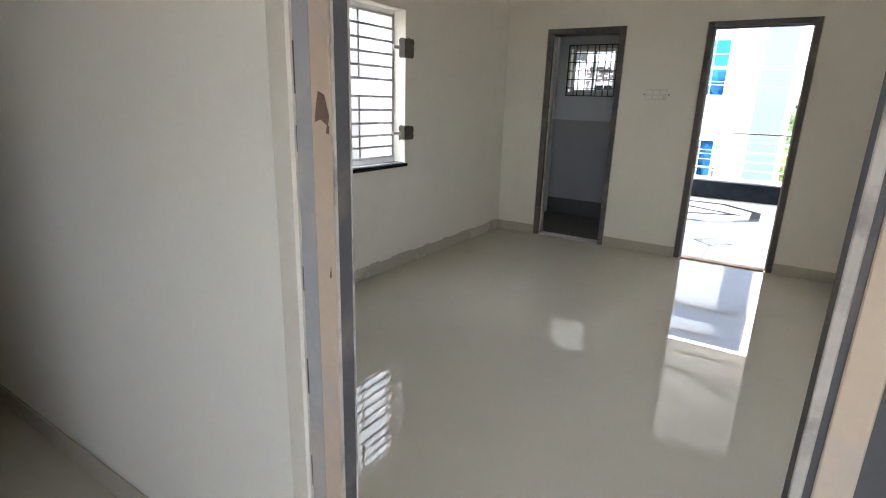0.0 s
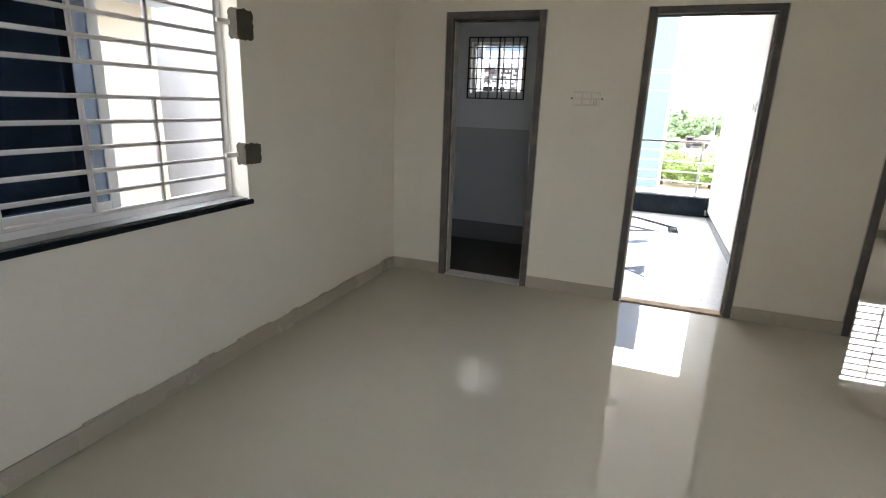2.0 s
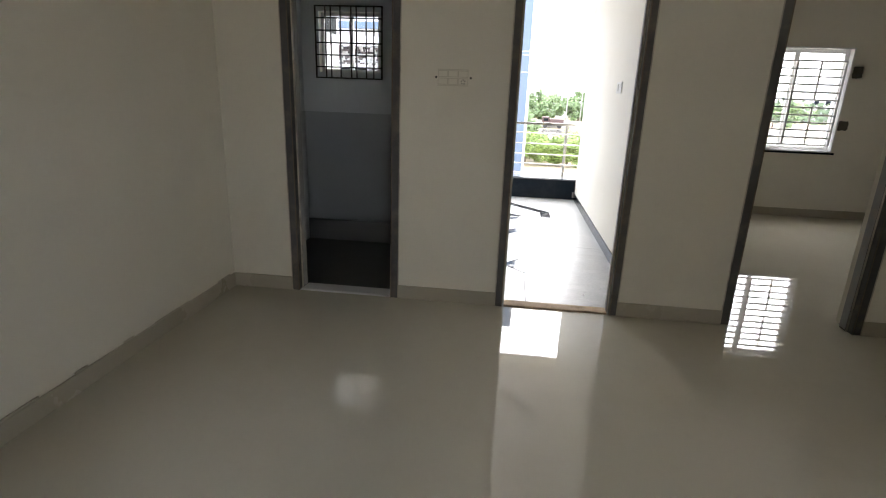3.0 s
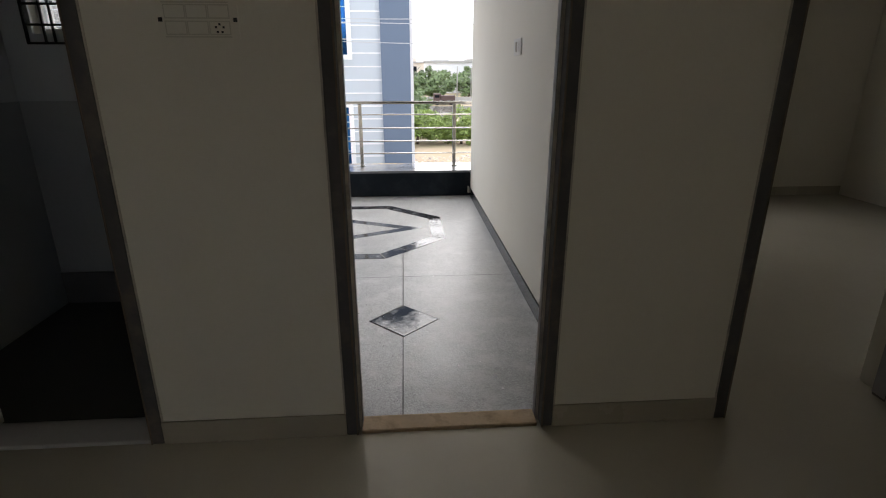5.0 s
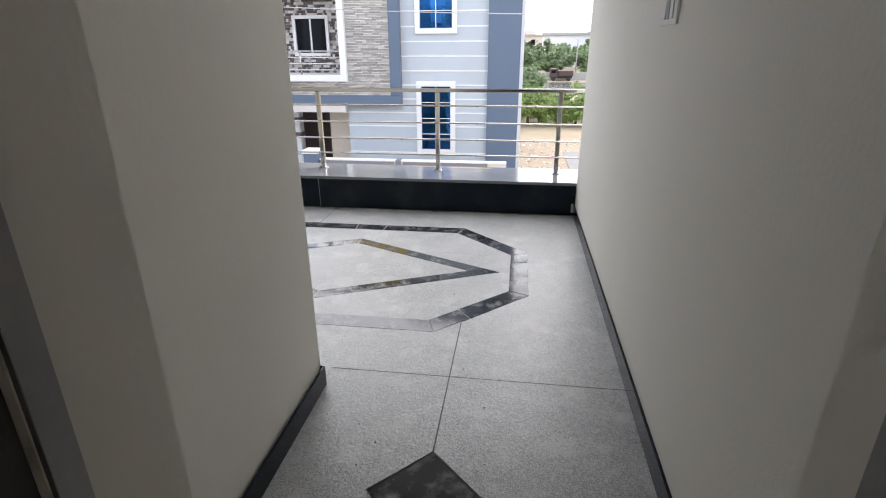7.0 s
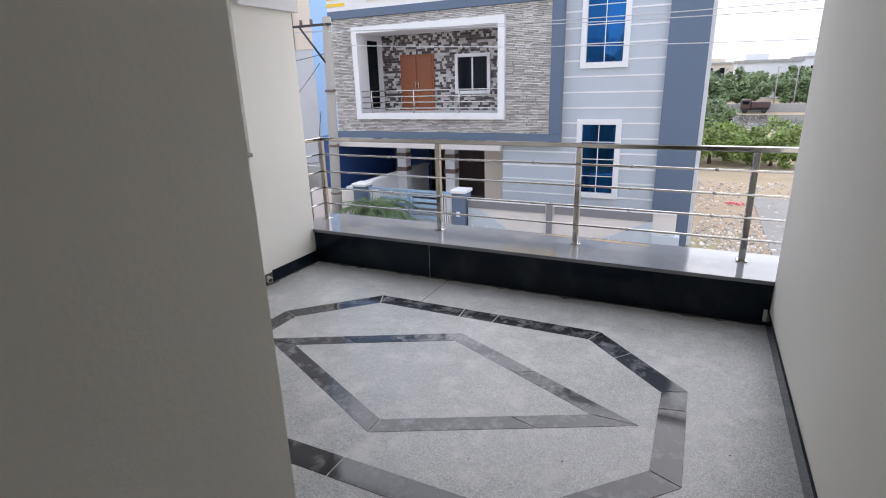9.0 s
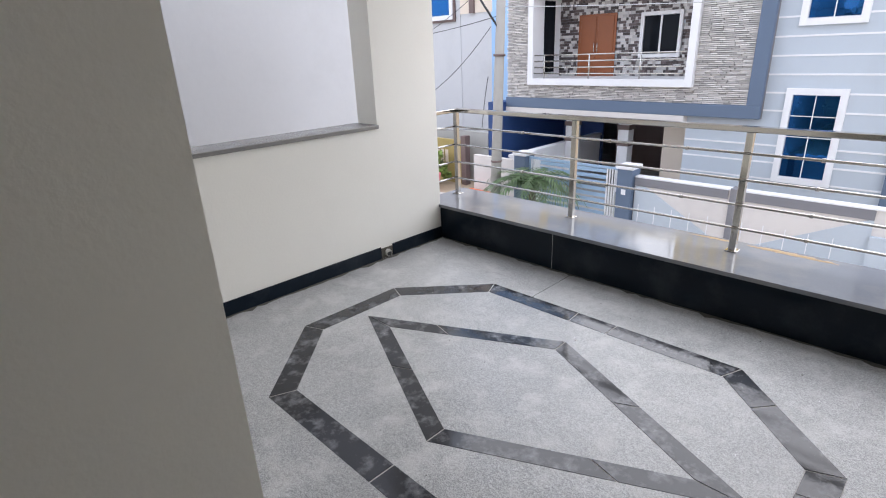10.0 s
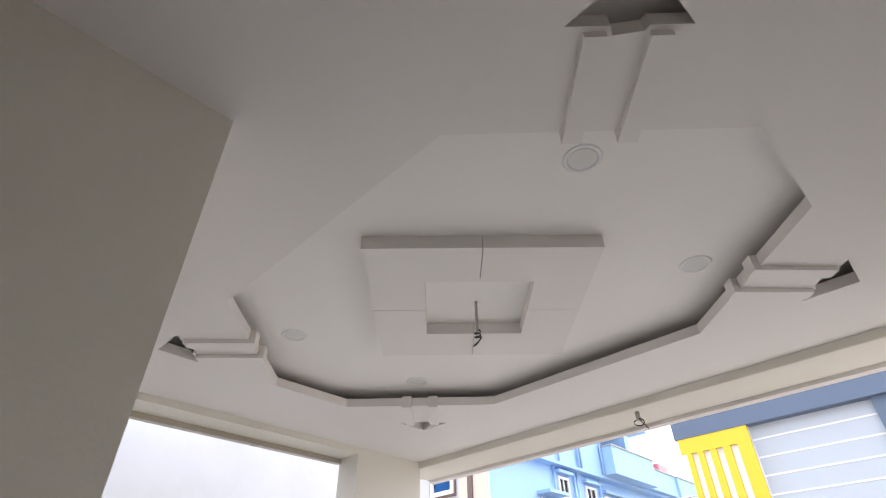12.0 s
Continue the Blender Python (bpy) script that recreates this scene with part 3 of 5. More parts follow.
grille("window_grille", 'y', 4.03, QX0 + .04, QX1 - .04, ZS3, (QX0 + .04, (QX0 + QX1) / 2, QX1 - .04), (QX0 + .33, QX1 - .33), (ZS3[5], ZS3[6]), BARWHITE, .0105, "white painted steel grille in the bedroom window")
cement_patch(QX1 + .07, 1.20, .12, .12, 4.001, 'y', 5)
cement_patch(QX1 + .09, 1.85, .12, .14, 4.001, 'y', 6)


# ---- electrical plates ----
def socket_plate(cx, z, wide, high, plane, axis, label, line=GREYLINE, face=PLASTIC):
    """An unfinished modular switch board: a plate with cut-outs, slots and a socket."""
    ob = thing("switch_board", label, "switch board")

    def b(u0, u1, w0, w1, d0, d1):
        if axis == 'y':
            return (cx + u0, cx + u1, plane - d1, plane - d0, z + w0, z + w1)
        return (plane + d0, plane + d1, cx + u0, cx + u1, z + w0, z + w1)
    h, w = high / 2, wide / 2
    part("plate", boxes(b(-w, w, -h, h, .0005, .004), bevel=.001), PAINT, ob)
    for r in (-1, 1):
        part("slot", boxes(b(-w * .85, w * .8, r * h * .88 - .002, r * h * .88 + .002, .0045, .006)), line, ob, "thin grey slot")
        for k in range(3):
            u = -w * .56 + k * w * .54
            part("module_gap", boxes(b(u - w * .265, u + w * .265, r * h * .42 - h * .37, r * h * .42 + h * .37, .0036, .0043)), line, ob, "grey gap round a module")
            part("module", boxes(b(u - w * .235, u + w * .235, r * h * .42 - h * .3, r * h * .42 + h * .3, .0042, .0056), bevel=.0008), face, ob, "blank switch module")
    for u in (-w * .92, w * .92):
        part("screw_hole", boxes(b(u - .006, u + .006, -.006, .006, .0045, .006)), DARKHOLE, ob)
    for k in range(5):
        u = w * .52 + .012 * math.cos(k * math.tau / 5 + .3)
        v = -h * .45 + .012 * math.sin(k * math.tau / 5 + .3)
        part("socket_hole", boxes(b(u - .003, u + .003, v - .003, v + .003, .0065, .008)), DARKHOLE, ob)
    return ob


FAINT = material("faint_filler_line", (0.62, 0.585, 0.50), 0.7, 0.2, 20, 0.1, 60, 0.1)
socket_plate(-.36, 1.53, .24, .11, 0.0, 'y', "painted-over switch board recess in the wall between doors", FAINT, PAINT)
socket_plate(-3.485, 1.545, .225, .15, XL, 'x', "white switch board with a round-pin socket beside the window")

# ---- balcony structure ----
BZ = -0.03
KY, KZ = 4.39, 0.275           # kerb front and top
PX0, PX1, RX = -2.76, -2.53, 1.03
balcony_floor = structure("balcony_floor", boxes((-2.53, RX, T, KY, -0.2, BZ - .004), (AX0 + .004, AXR, .0835, T, -.2, BZ - .004), (-2.9, 1.5, KY, 4.92, -.2, BZ - .004)), GROOVE, "grey rough granite balcony floor with dark inlay")
structure("wall_balcony_east", boxes((RX, 1.10, T, KY, -0.2, CZ), (1.10, 1.30, 4.13, KY, -.2, CZ)), PAINT_OUT, "cream painted balcony side wall")
structure("wall_balcony_south", boxes((-.35, AX0 + .003, T, TB, BZ - .01, CZ), (AXR, RX, T, TB, BZ - .01, CZ), (AX0 + .003, AXR, T, TB, DZ, CZ)), PAINT_OUT, "cream painted outer face of the door wall")
NY0, NY1, NZ0, NZ1 = 1.9, 3.765, 1.0, 2.868
structure("wall_balcony_west", boxes((PX0, PX1, 1.64, NY0, -.2, CZ), (PX0, PX1, NY0, NY1, -.2, NZ0), (PX0, PX1, NY0, NY1, NZ1, CZ), (PX0, PX1, NY1, KY, -.2, CZ)), PAINT_OUT, "cream painted balcony wall with a wide opening")
structure("trim_opening_sill", boxes((PX0 - .03, PX1 + .02, NY0, NY1 + .004, NZ0 + .0005, NZ0 + .028), bevel=.003), SILLG, "grey granite sill of the wall opening")
structure("trim_lintel_drip", boxes((PX0 - .02, PX0 + .025, NY0, NY1, 2.832, 2.8675)), SKIRT, "dark drip edge under the lintel")
structure("beam_front", boxes((PX0, 1.30, 4.375, 4.70, 2.862, 3.02), bevel=.004), PAINT_OUT, "cream painted front beam above the railing")
structure("trim_beam_edge", boxes((PX0, 1.30, 4.70, 4.76, 2.84, 3.2)), CEIL, "white drip edge of the front beam")
# the recess's extra brightness is put into its colour
structure("balcony_slab", boxes((PX0, RX + .2, T, 4.375, 3.015, 3.2)), CEIL_LIT, "white upper ceiling of the balcony")

# lowered ceiling ring with an eight-sided opening and four arrow cut-outs
CX, CY, RZ = -0.62, 2.95, 2.91
OCT = [(.64, -.867), (1.296, -.242), (1.296, .242), (.64, .867), (-.64, .867), (-1.296, .242), (-1.296, -.242), (-.64, -.867)]
ARROWS = []
for sx in (1, -1):
    for sy in (1, -1):
        m = Vector((sx * .968, sy * .5545))
        nrm = Vector((sx * .69, sy * .724)).normalized()
        tan = Vector((-nrm.y, nrm.x))
        ARROWS.append((m, nrm, tan))
ring = bmesh.new()


def loop(pts):
    vs = [ring.verts.new((x, y, RZ)) for x, y in pts]
    for i in range(len(vs)):
        ring.edges.new((vs[i], vs[(i + 1) % len(vs)]))


loop([(-2.53, 1.64), (-.35, 1.64), (-.35, T + .004), (RX, T + .004), (RX, 4.375), (-2.53, 4.375)])
loop([(CX + x, CY + y) for x, y in OCT])
for m, nrm, tan in ARROWS:
    c = Vector((CX, CY)) + m
    loop([c + nrm * .32 - tan * .155, c + nrm * .32 - tan * .045, c + nrm * .295 - tan * .035, c + nrm * .305 + tan * .04, c + nrm * .32 + tan * .05, c + nrm * .32 + tan * .155, c + nrm * .47])
bmesh.ops.triangle_fill(ring, use_beauty=True, edges=ring.edges)
ext = bmesh.ops.extrude_face_region(ring, geom=list(ring.faces))
bmesh.ops.translate(ring, vec=(0, 0, .05), verts=[v for v in ext["geom"] if isinstance(v, bmesh.types.BMVert)])
structure("ceiling_ring", ring, CEIL, "white lowered plaster ceiling with an eight-sided recess")
ribs = bmesh.new()
for m, nrm, tan in ARROWS:
    c = Vector((CX, CY)) + m
    for s in (-1, 1):
        for a0, a1, z0, z1 in ((-.028, .305, RZ - .02, RZ), (-.028, 0, RZ, RZ + .05)):
            pts = [c + nrm * a0 + tan * (s * .080 - .028), c + nrm * a1 + tan * (s * .080 - .028), c + nrm * a1 + tan * (s * .080 + .028), c + nrm * a0 + tan * (s * .080 + .028)]
            lo = [ribs.verts.new((p.x, p.y, z0)) for p in pts]
            hi = [ribs.verts.new((p.x, p.y, z1)) for p in pts]
            ribs.faces.new(lo), ribs.faces.new(hi)
            for i in range(4):
                ribs.faces.new((lo[i], lo[(i + 1) % 4], hi[(i + 1) % 4], hi[i]))
structure("trim_ceiling_ribs", ribs, CEIL, "white plaster ribs running to the arrow cut-outs")
# square drop panel, set cornerwise, of four pieces
drop = thing("ceiling_panel", "white square drop panel set cornerwise in the ceiling recess", "ceiling panel")
hs, hi_, gp = .467, .23, .0016
quarter = [(gp, hi_), (hi_, hi_), (hi_, gp), (hs, gp), (hs, hs), (gp, hs)]
for k in range(4):
    a = math.pi / 4 + k * math.pi / 2
    pts = [(CX + x * math.cos(a) - y * math.sin(a), CY + x * math.sin(a) + y * math.cos(a)) for x, y in quarter]
    part("panel", prism(pts, 2.955, 3.0145), CEIL, drop)


def downlight(x, y, z):
    ob = thing("ceiling_light", "round white recessed ceiling light, switched off", "ceiling light", "lights in the ceiling recess")
    bm = bmesh.new()
    prof = [(.048, .0), (.052, -.004), (.062, -.004), (.066, 0)]
    n = 32
    rings = [[bm.verts.new((x + r * math.cos(k * math.tau / n), y + r * math.sin(k * math.tau / n), z + h)) for k in range(n)] for r, h in prof]
    for a, b in zip(rings, rings[1:]):
        for k in range(n):
            bm.faces.new((a[k], a[(k + 1) % n], b[(k + 1) % n], b[k]))
    part("ring", bm, WHITE, ob)
    part("diffuser", tubes([((x, y, z - .002), (x, y, z - .0003))], .047, 32), PLASTIC, ob)
    return ob


for sx in (-1, 1):
    for sy in (-1, 1):
        downlight(CX - .03 + sx * .86, CY + .03 + sy * .43, 3.015)

hook = thing("ceiling_hook", "grey hook rod with a tangle of black wire", "ceiling hook")
hx, hy = CX - .02, CY + .02
part("rod", tubes([((hx, hy, 3.015), (hx, hy, 2.86))], .007), GREYLINE, hook)
random.seed(4)
coil = [(hx, hy, 2.87)] + [(hx + .014 * math.cos(k * .8), hy + .014 * math.sin(k * .8), 2.862 - k * .0024) for k in range(14)]
coil += [(hx + .02 * math.cos(k * .62), hy + .008 * math.sin(k), 2.812 + .02 * math.sin(k * .62 + 1.6)) for k in range(12)]
part("wire", polyline(coil, .003, 6), WIRE, hook)
hook2 = thing("beam_hook", "small dark hook with a wire loop under the beam", "ceiling hook")
part("hook", tubes([((-.66, 4.45, 2.862), (-.66, 4.45, 2.81))], .014), GREYLINE, hook2)
part("wire", polyline([(-.66 + .03 * math.cos(k * .7), 4.45 + .01 * math.sin(k), 2.80 + .02 * math.sin(k * .7)) for k in range(12)] + [(-.61, 4.45, 2.75)], .0035, 6), WIRE, hook2)

# pier bands and dark panel
part_of = thing("pier_panel", "dark textured panel between two white bands on the pier", "wall panel")
part("panel", boxes((PX1, PX1 + .008, 3.775, 4.29, 2.15, 2.465)), PANEL, part_of, "dark textured panel")
for z0 in (2.06, 2.465):
    part("band", boxes((PX1 - .001, PX1 + .04, 3.80, KY + .04, z0, z0 + .09), (PX0 - .04, PX1 - .001, KY + .0005, KY + .04, z0, z0 + .09), (PX0 - .04, PX0 - .0005, NY1 - .03, KY + .0005, z0, z0 + .09), bevel=.004), HWHITE, part_of, "white projecting band")

# black granite skirting
for nm, rows in (("baseboard_balcony_east", [(RX - .012, RX - .0005, T + .02, KY, BZ, BZ + .1)]),
                 ("baseboard_balcony_passage", [(-.3395, -.328, T + .02, 1.642, BZ, BZ + .1)]),
                 ("baseboard_balcony_inner", [(-2.53, -.3395, 1.6405, 1.642, BZ, BZ + .1)]),
                 ("baseboard_balcony_west", [(PX1 + .0005, PX1 + .012, 1.642, 3.70, BZ, BZ + .1), (PX1 + .0005, PX1 + .012, 3.82, KY, BZ, BZ + .1)]),
                 ("baseboard_balcony_door", [(AX0 + .0045, AX0 + .014, .19, TB + .0005, BZ, BZ + .1), (AXR - .010, AXR - .0005, .19, TB + .0005, BZ, BZ + .1), (-.328, -.03, TB + .0005, TB + .012, BZ, BZ + .1), (AXR + .002, RX - .012, TB + .0005, TB + .012, BZ, BZ + .1)])):
    skirting(nm, rows, BLACKG, "black granite skirting on the balcony")
drain = thing("drain_pipe", "short grey drain pipe through the broken skirting", "drain pipe")
part("pipe", tubes([((PX1 - .02, 3.762, BZ + .045), (PX1 + .03, 3.762, BZ + .04))], .028, 16), GREYLINE, drain)
part("mouth", tubes([((PX1 + .0302, 3.762, BZ + .04), (PX1 + .031, 3.762, BZ + .04))], .022, 16), DARKHOLE, drain)
tagged(solid("cement_patch", boxes((PX1 + .0005, PX1 + .006, 3.702, 3.818, BZ, BZ + .085)), CEMENT), "broken cement round the drain pipe", "cement patch")

# kerb under the railing
kerb = tagged(new("kerb"), "low balcony kerb faced in black granite with a grey polished top", "kerb", kind="structure")
part("core", boxes((PX0, 1.45, KY + .02, 4.92, -.3, KZ - .026)), CONCRETE, kerb)
for x0, x1 in ((PX1 + .001, -1.37), (-1.367, RX - .001)):
    part("face", boxes((x0, x1, KY + .001, KY + .0195, BZ, KZ - .026), bevel=.001), BLACKG, kerb, "black polished granite facing")
part("joint", boxes((-1.3698, -1.3672, KY + .0006, KY + .012, BZ, KZ - .026)), JOINT, kerb, "pale joint between facing slabs")
part("top_slab", boxes((PX0, 1.45, KY + .002, 4.94, KZ - .0255, KZ), (PX1 + .001, RX - .001, KY - .018, KY + .0015, KZ - .0255, KZ)), SLAB, kerb, "grey polished granite top slab")
SAND = material("tan_sand_dust", (0.42, 0.30, 0.17), 0.95, 0.4, 12, 0.4, 90, 0.8)


def sand_patch(x, y, w, d, seed):
    """A low ragged smear of sand, thin at the rim."""
    r = random.Random(seed)
    bm = bmesh.new()
    rim = []
    n = 36
    for k in range(n):
        t = k * math.tau / n
        m = r.uniform(.55, 1.1)
        rim.append(bm.verts.new((x + math.cos(t) * w * m, y + math.sin(t) * d * m, KZ + .0004)))
    c = bm.verts.new((x, y, KZ + .004))
    for k in range(n):
        bm.faces.new((rim[k], rim[(k + 1) % n], c))
    return tagged(solid("sand_patch", bm, SAND), "thin smear of tan sand on the kerb top", "sand", kind="stuff")


sand_patch(-.02, 4.895, .22, .03, 3)
sand_patch(.18, 4.88, .10, .018, 4)
sand_patch(-.45, 4.905, .16, .02, 5)

# stainless railing
rail = thing("railing", "polished stainless steel railing with four thin rails on the kerb", "railing")
RYY = 4.74
for x in (.863, -.270, -1.434, -2.64):
    p = part("post", boxes((x - .02, x + .02, RYY - .02, RYY + .02, KZ, 1.015), bevel=.003), STEEL, rail)
    part("base_plate", boxes((x - .035, x + .035, RYY - .035, RYY + .035, KZ + .0005, KZ + .008), bevel=.002), STEEL, p)
part("handrail", boxes((-2.665, 1.4, RYY - .03, RYY + .03, 1.015, 1.047), (-2.665, -2.615, KY, RYY - .03, 1.015, 1.047), bevel=.004), STEEL, rail)
for z in (.894, .736, .581, .434):
    part("crossrail", tubes([((-2.64, RYY - .028, z), (1.4, RYY - .028, z)), ((-2.64, KY, z), (-2.64, RYY - .02, z))], .008, 10), STEEL, rail)
    for x in (.64, -.62, -1.15, -1.9, .1):
        if random.random() < .55:
            part("collar", tubes([((x, RYY - .028, z), (x + .018, RYY - .028, z))], .0125, 10), STEEL, rail)

# light switch on the side wall
sw = thing("light_switch", "white modular light switch on the balcony wall", "light switch")
part("plate", boxes((RX - .010, RX - .0005, 1.82, 2.04, 1.485, 1.59), bevel=.003), PLASTIC, sw)
for k in range(3):
    part("rocker", boxes((RX - .014, RX - .0105, 1.865 + k * .052, 1.905 + k * .052, 1.505, 1.57), bevel=.002), GREYLINE if k == 1 else PLASTIC, sw)

# ---- balcony paving: granite fields and inlay bands ----
FZ = BZ


def inset(points, d):
    """The outline moved inwards by d."""
    n, out = len(points), []
    for i in range(n):
        p0, p1, p2 = Vector(points[i - 1]), Vector(points[i]), Vector(points[(i + 1) % n])
        d1, d2 = (p1 - p0).normalized(), (p2 - p1).normalized()
        n1, n2 = Vector((-d1.y, d1.x)), Vector((-d2.y, d2.x))
        b = (n1 + n2).normalized()
        out.append(p1 + b * d / max(.2, b.dot(n1)))
    return [tuple(p) for p in out]


FX, FY = -.718, 3.04
OUT = [(FX + x, FY + y) for x, y in ((.803, -.868), (1.32, -.36), (1.32, .36), (.803, .868), (-.803, .868), (-1.3, .36), (-1.3, -.36), (-.803, -.868))]
OIN = inset(OUT, .125)
RH = [(FX + x, FY + y) for x, y in ((1.128, -.02), (0, .52), (-1.11, -.02), (0, -.56))]
RH = [RH[3], RH[0], RH[1], RH[2]]
RIN = inset(RH, .095)
J = .0045


def band_piece(outer, inner, i, splits):
    """Pieces of one side of a ring, mitred at the corners and cut at the given parts of its length."""
    n = len(outer)
    a, b, c, d = (Vector(outer[i]), Vector(outer[(i + 1) % n]), Vector(inner[(i + 1) % n]), Vector(inner[i]))
    cuts = [0, *splits, 1]
    for s0, s1 in zip(cuts, cuts[1:]):
        q = [a.lerp(b, s0), a.lerp(b, s1), d.lerp(c, s1), d.lerp(c, s0)]
        mid_ = sum(q, Vector((0, 0))) / 4
        q = [p + (mid_ - p).normalized() * J for p in q]
        part("inlay_piece", prism([tuple(p) for p in q], FZ - .01, FZ + .0015), INLAY, balcony_floor)


for outer_, inner_ in ((OUT, OIN), (RH, RIN)):
    bed = bmesh.new()
    for i in range(len(outer_)):
        j = (i + 1) % len(outer_)
        bed.faces.new([bed.verts.new((*p, FZ - .0012)) for p in (outer_[i], outer_[j], inner_[j], inner_[i])])
    part("joint_bed", bed, JOINT, balcony_floor, "pale mortar between the inlay pieces")
for i in range(8):
    band_piece(OUT, OIN, i, {3: (.42, .58), 1: (.75,), 2: (.6,), 0: (.35,), 7: (.5,)}.get(i, ()))
for i in range(4):
    band_piece(RH, RIN, i, (.5,) if i % 2 else (.62,))
dc, dr = (.228, 1.07), .213
DIA = [(dc[0], dc[1] - dr), (dc[0] + dr, dc[1]), (dc[0], dc[1] + dr), (dc[0] - dr, dc[1])]
part("inlay_piece", prism(inset(DIA, .008), FZ - .01, FZ + .0015), INLAY, balcony_floor)


def field(outer, holes, name="granite_field"):
    bm = bmesh.new()
    for pts in (outer, *holes):
        vs = [bm.verts.new((x, y, FZ)) for x, y in pts]
        for i in range(len(vs)):
            bm.edges.new((vs[i], vs[(i + 1) % len(vs)]))
    bmesh.ops.triangle_fill(bm, use_beauty=True, edges=bm.edges)
    for f in bm.faces:
        if f.normal.z < 0:
            f.normal_flip()
    part(name, bm, GRANITE, balcony_floor)


g_ = .003
# inside the rhombus and between rhombus and ring
field(RIN, [])
field(OIN, [RH])
JX, JY1, JY2 = .222, 1.775, 2.06
# passage, cut by the joint through the diamond
field([(-.35, T), (AX0 + .004, T), (AX0 + .004, .0835), (JX - g_, .0835), (JX - g_, dc[1] - dr), (dc[0] - dr, dc[1]), (JX - g_, dc[1] + dr), (JX - g_, JY1 - g_), (-.35, JY1 - g_)], [])
field([(JX + g_, .0835), (AXR, .0835), (AXR, T), (RX, T), (RX, JY1 - g_), (JX + g_, JY1 - g_), (JX + g_, dc[1] + dr), (dc[0] + dr, dc[1]), (JX + g_, dc[1] - dr)], [])
# main balcony, in two halves round the ring
o = OUT
field([(-2.53, 1.64), (-.356, 1.64), (-.35, JY1 + g_), (JX - g_, JY1 + g_), (JX - g_, o[0][1] + (JX - o[0][0]) * .92 + .0), o[0], o[7], o[6], o[5], o[4], (-1.2, o[4][1]), (-1.2, KY), (-2.53, KY)], [])
field([(JX + g_, JY1 + g_), (RX, JY1 + g_), (RX, KY), (-1.194, KY), (-1.194, o[4][1]), o[3], o[2], o[1], (JX + g_, o[0][1] + (JX - o[0][0]) * .92)], [])

# lines of grime and painted shade, chips and specks on the balcony
GRIME_SHADE = material("dark_grime_and_shade", (0.09, 0.085, 0.075), 0.9, 0.5, 20, 0.4, 90, 0.6)


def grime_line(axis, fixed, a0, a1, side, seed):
    """A thin ragged line along the foot of a wall: dirt, widened by painted shade."""
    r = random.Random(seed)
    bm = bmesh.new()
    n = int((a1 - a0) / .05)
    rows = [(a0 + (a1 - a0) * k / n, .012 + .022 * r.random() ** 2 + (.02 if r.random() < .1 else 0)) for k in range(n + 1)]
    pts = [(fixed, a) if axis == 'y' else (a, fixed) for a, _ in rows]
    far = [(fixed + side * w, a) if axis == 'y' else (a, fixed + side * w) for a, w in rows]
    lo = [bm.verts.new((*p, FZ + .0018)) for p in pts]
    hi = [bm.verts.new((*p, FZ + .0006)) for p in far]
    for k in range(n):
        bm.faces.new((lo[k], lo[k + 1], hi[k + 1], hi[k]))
    part("grime_line", bm, GRIME_SHADE, balcony_floor, "thin line of dirt and painted shade along the wall foot")


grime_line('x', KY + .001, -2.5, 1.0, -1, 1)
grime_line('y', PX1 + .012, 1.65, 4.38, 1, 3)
verts, faces = [], []
rr = random.Random(17)
for k in range(150):
    x, y = (rr.uniform(-2.4, .98), rr.uniform(1.7, 4.36)) if rr.random() < .5 else (rr.uniform(-.3, 1.0), rr.uniform(.2, 1.9))
    s = rr.uniform(.0015, .0045) * (2.0 if rr.random() < .05 else 1)
    b = len(verts)
    verts.extend([(x - s, y - s * .7, FZ), (x + s * .9, y - s, FZ), (x + s, y + s * .8, FZ), (x - s * .6, y + s, FZ), (x + s * .1, y, FZ + s * .9)])
    faces.extend([(b, b + 1, b + 4), (b + 1, b + 2, b + 4), (b + 2, b + 3, b + 4), (b + 3, b, b + 4)])
for nm, lo_, hi_k, mat_, words in (("floor_grit", 0, 45, GRIME_SHADE, "dark grit specks scattered on the balcony floor"), ("plaster_crumb", 75, 150, HWHITE, "white plaster crumbs scattered on the balcony floor")):
    me = bpy.data.meshes.new(nm)
    me.from_pydata(verts[lo_ * 5:hi_k * 5], [], faces[:(hi_k - lo_) * 4])
    me.materials.append(mat_)
    tagged(new(nm, me), words, "grit", kind="stuff")
tagged(solid("cement_patch", prism([(RX - .030, KY - .006), (RX - .013, KY - .009), (RX - .013, KY + .0005), (RX - .034, KY + .0005)], BZ + .03, BZ + .11), CONCRETE), "broken cement at the end of the kerb", "cement patch")

# ---- ground and street ----
GZ = -2.55
structure("ground", boxes((-400, 600, -300, 1500, GZ - 1, GZ)), DIRT, "dry earth ground with grass patches")
structure("road", boxes((-60, 30, 6.2, 12.25, GZ + .0005, GZ + .03)), ROADM, "dusty narrow street between the houses")
structure("water", boxes((1.0, 60, 47, 63, GZ + .0005, GZ + .02)), WATER, "shallow grey pond beyond the empty plot")
structure("road_side", boxes((2.3, 5.2, 12.25, 21, GZ + .0005, GZ + .025)), GRAVEL, "dusty track across the empty plot")
# own building below the balcony
structure("house_base", boxes((PX0, 5.6, -7.7, 4.7, GZ, -.32)), PAINT_OUT, "cream lower storey under the balcony")


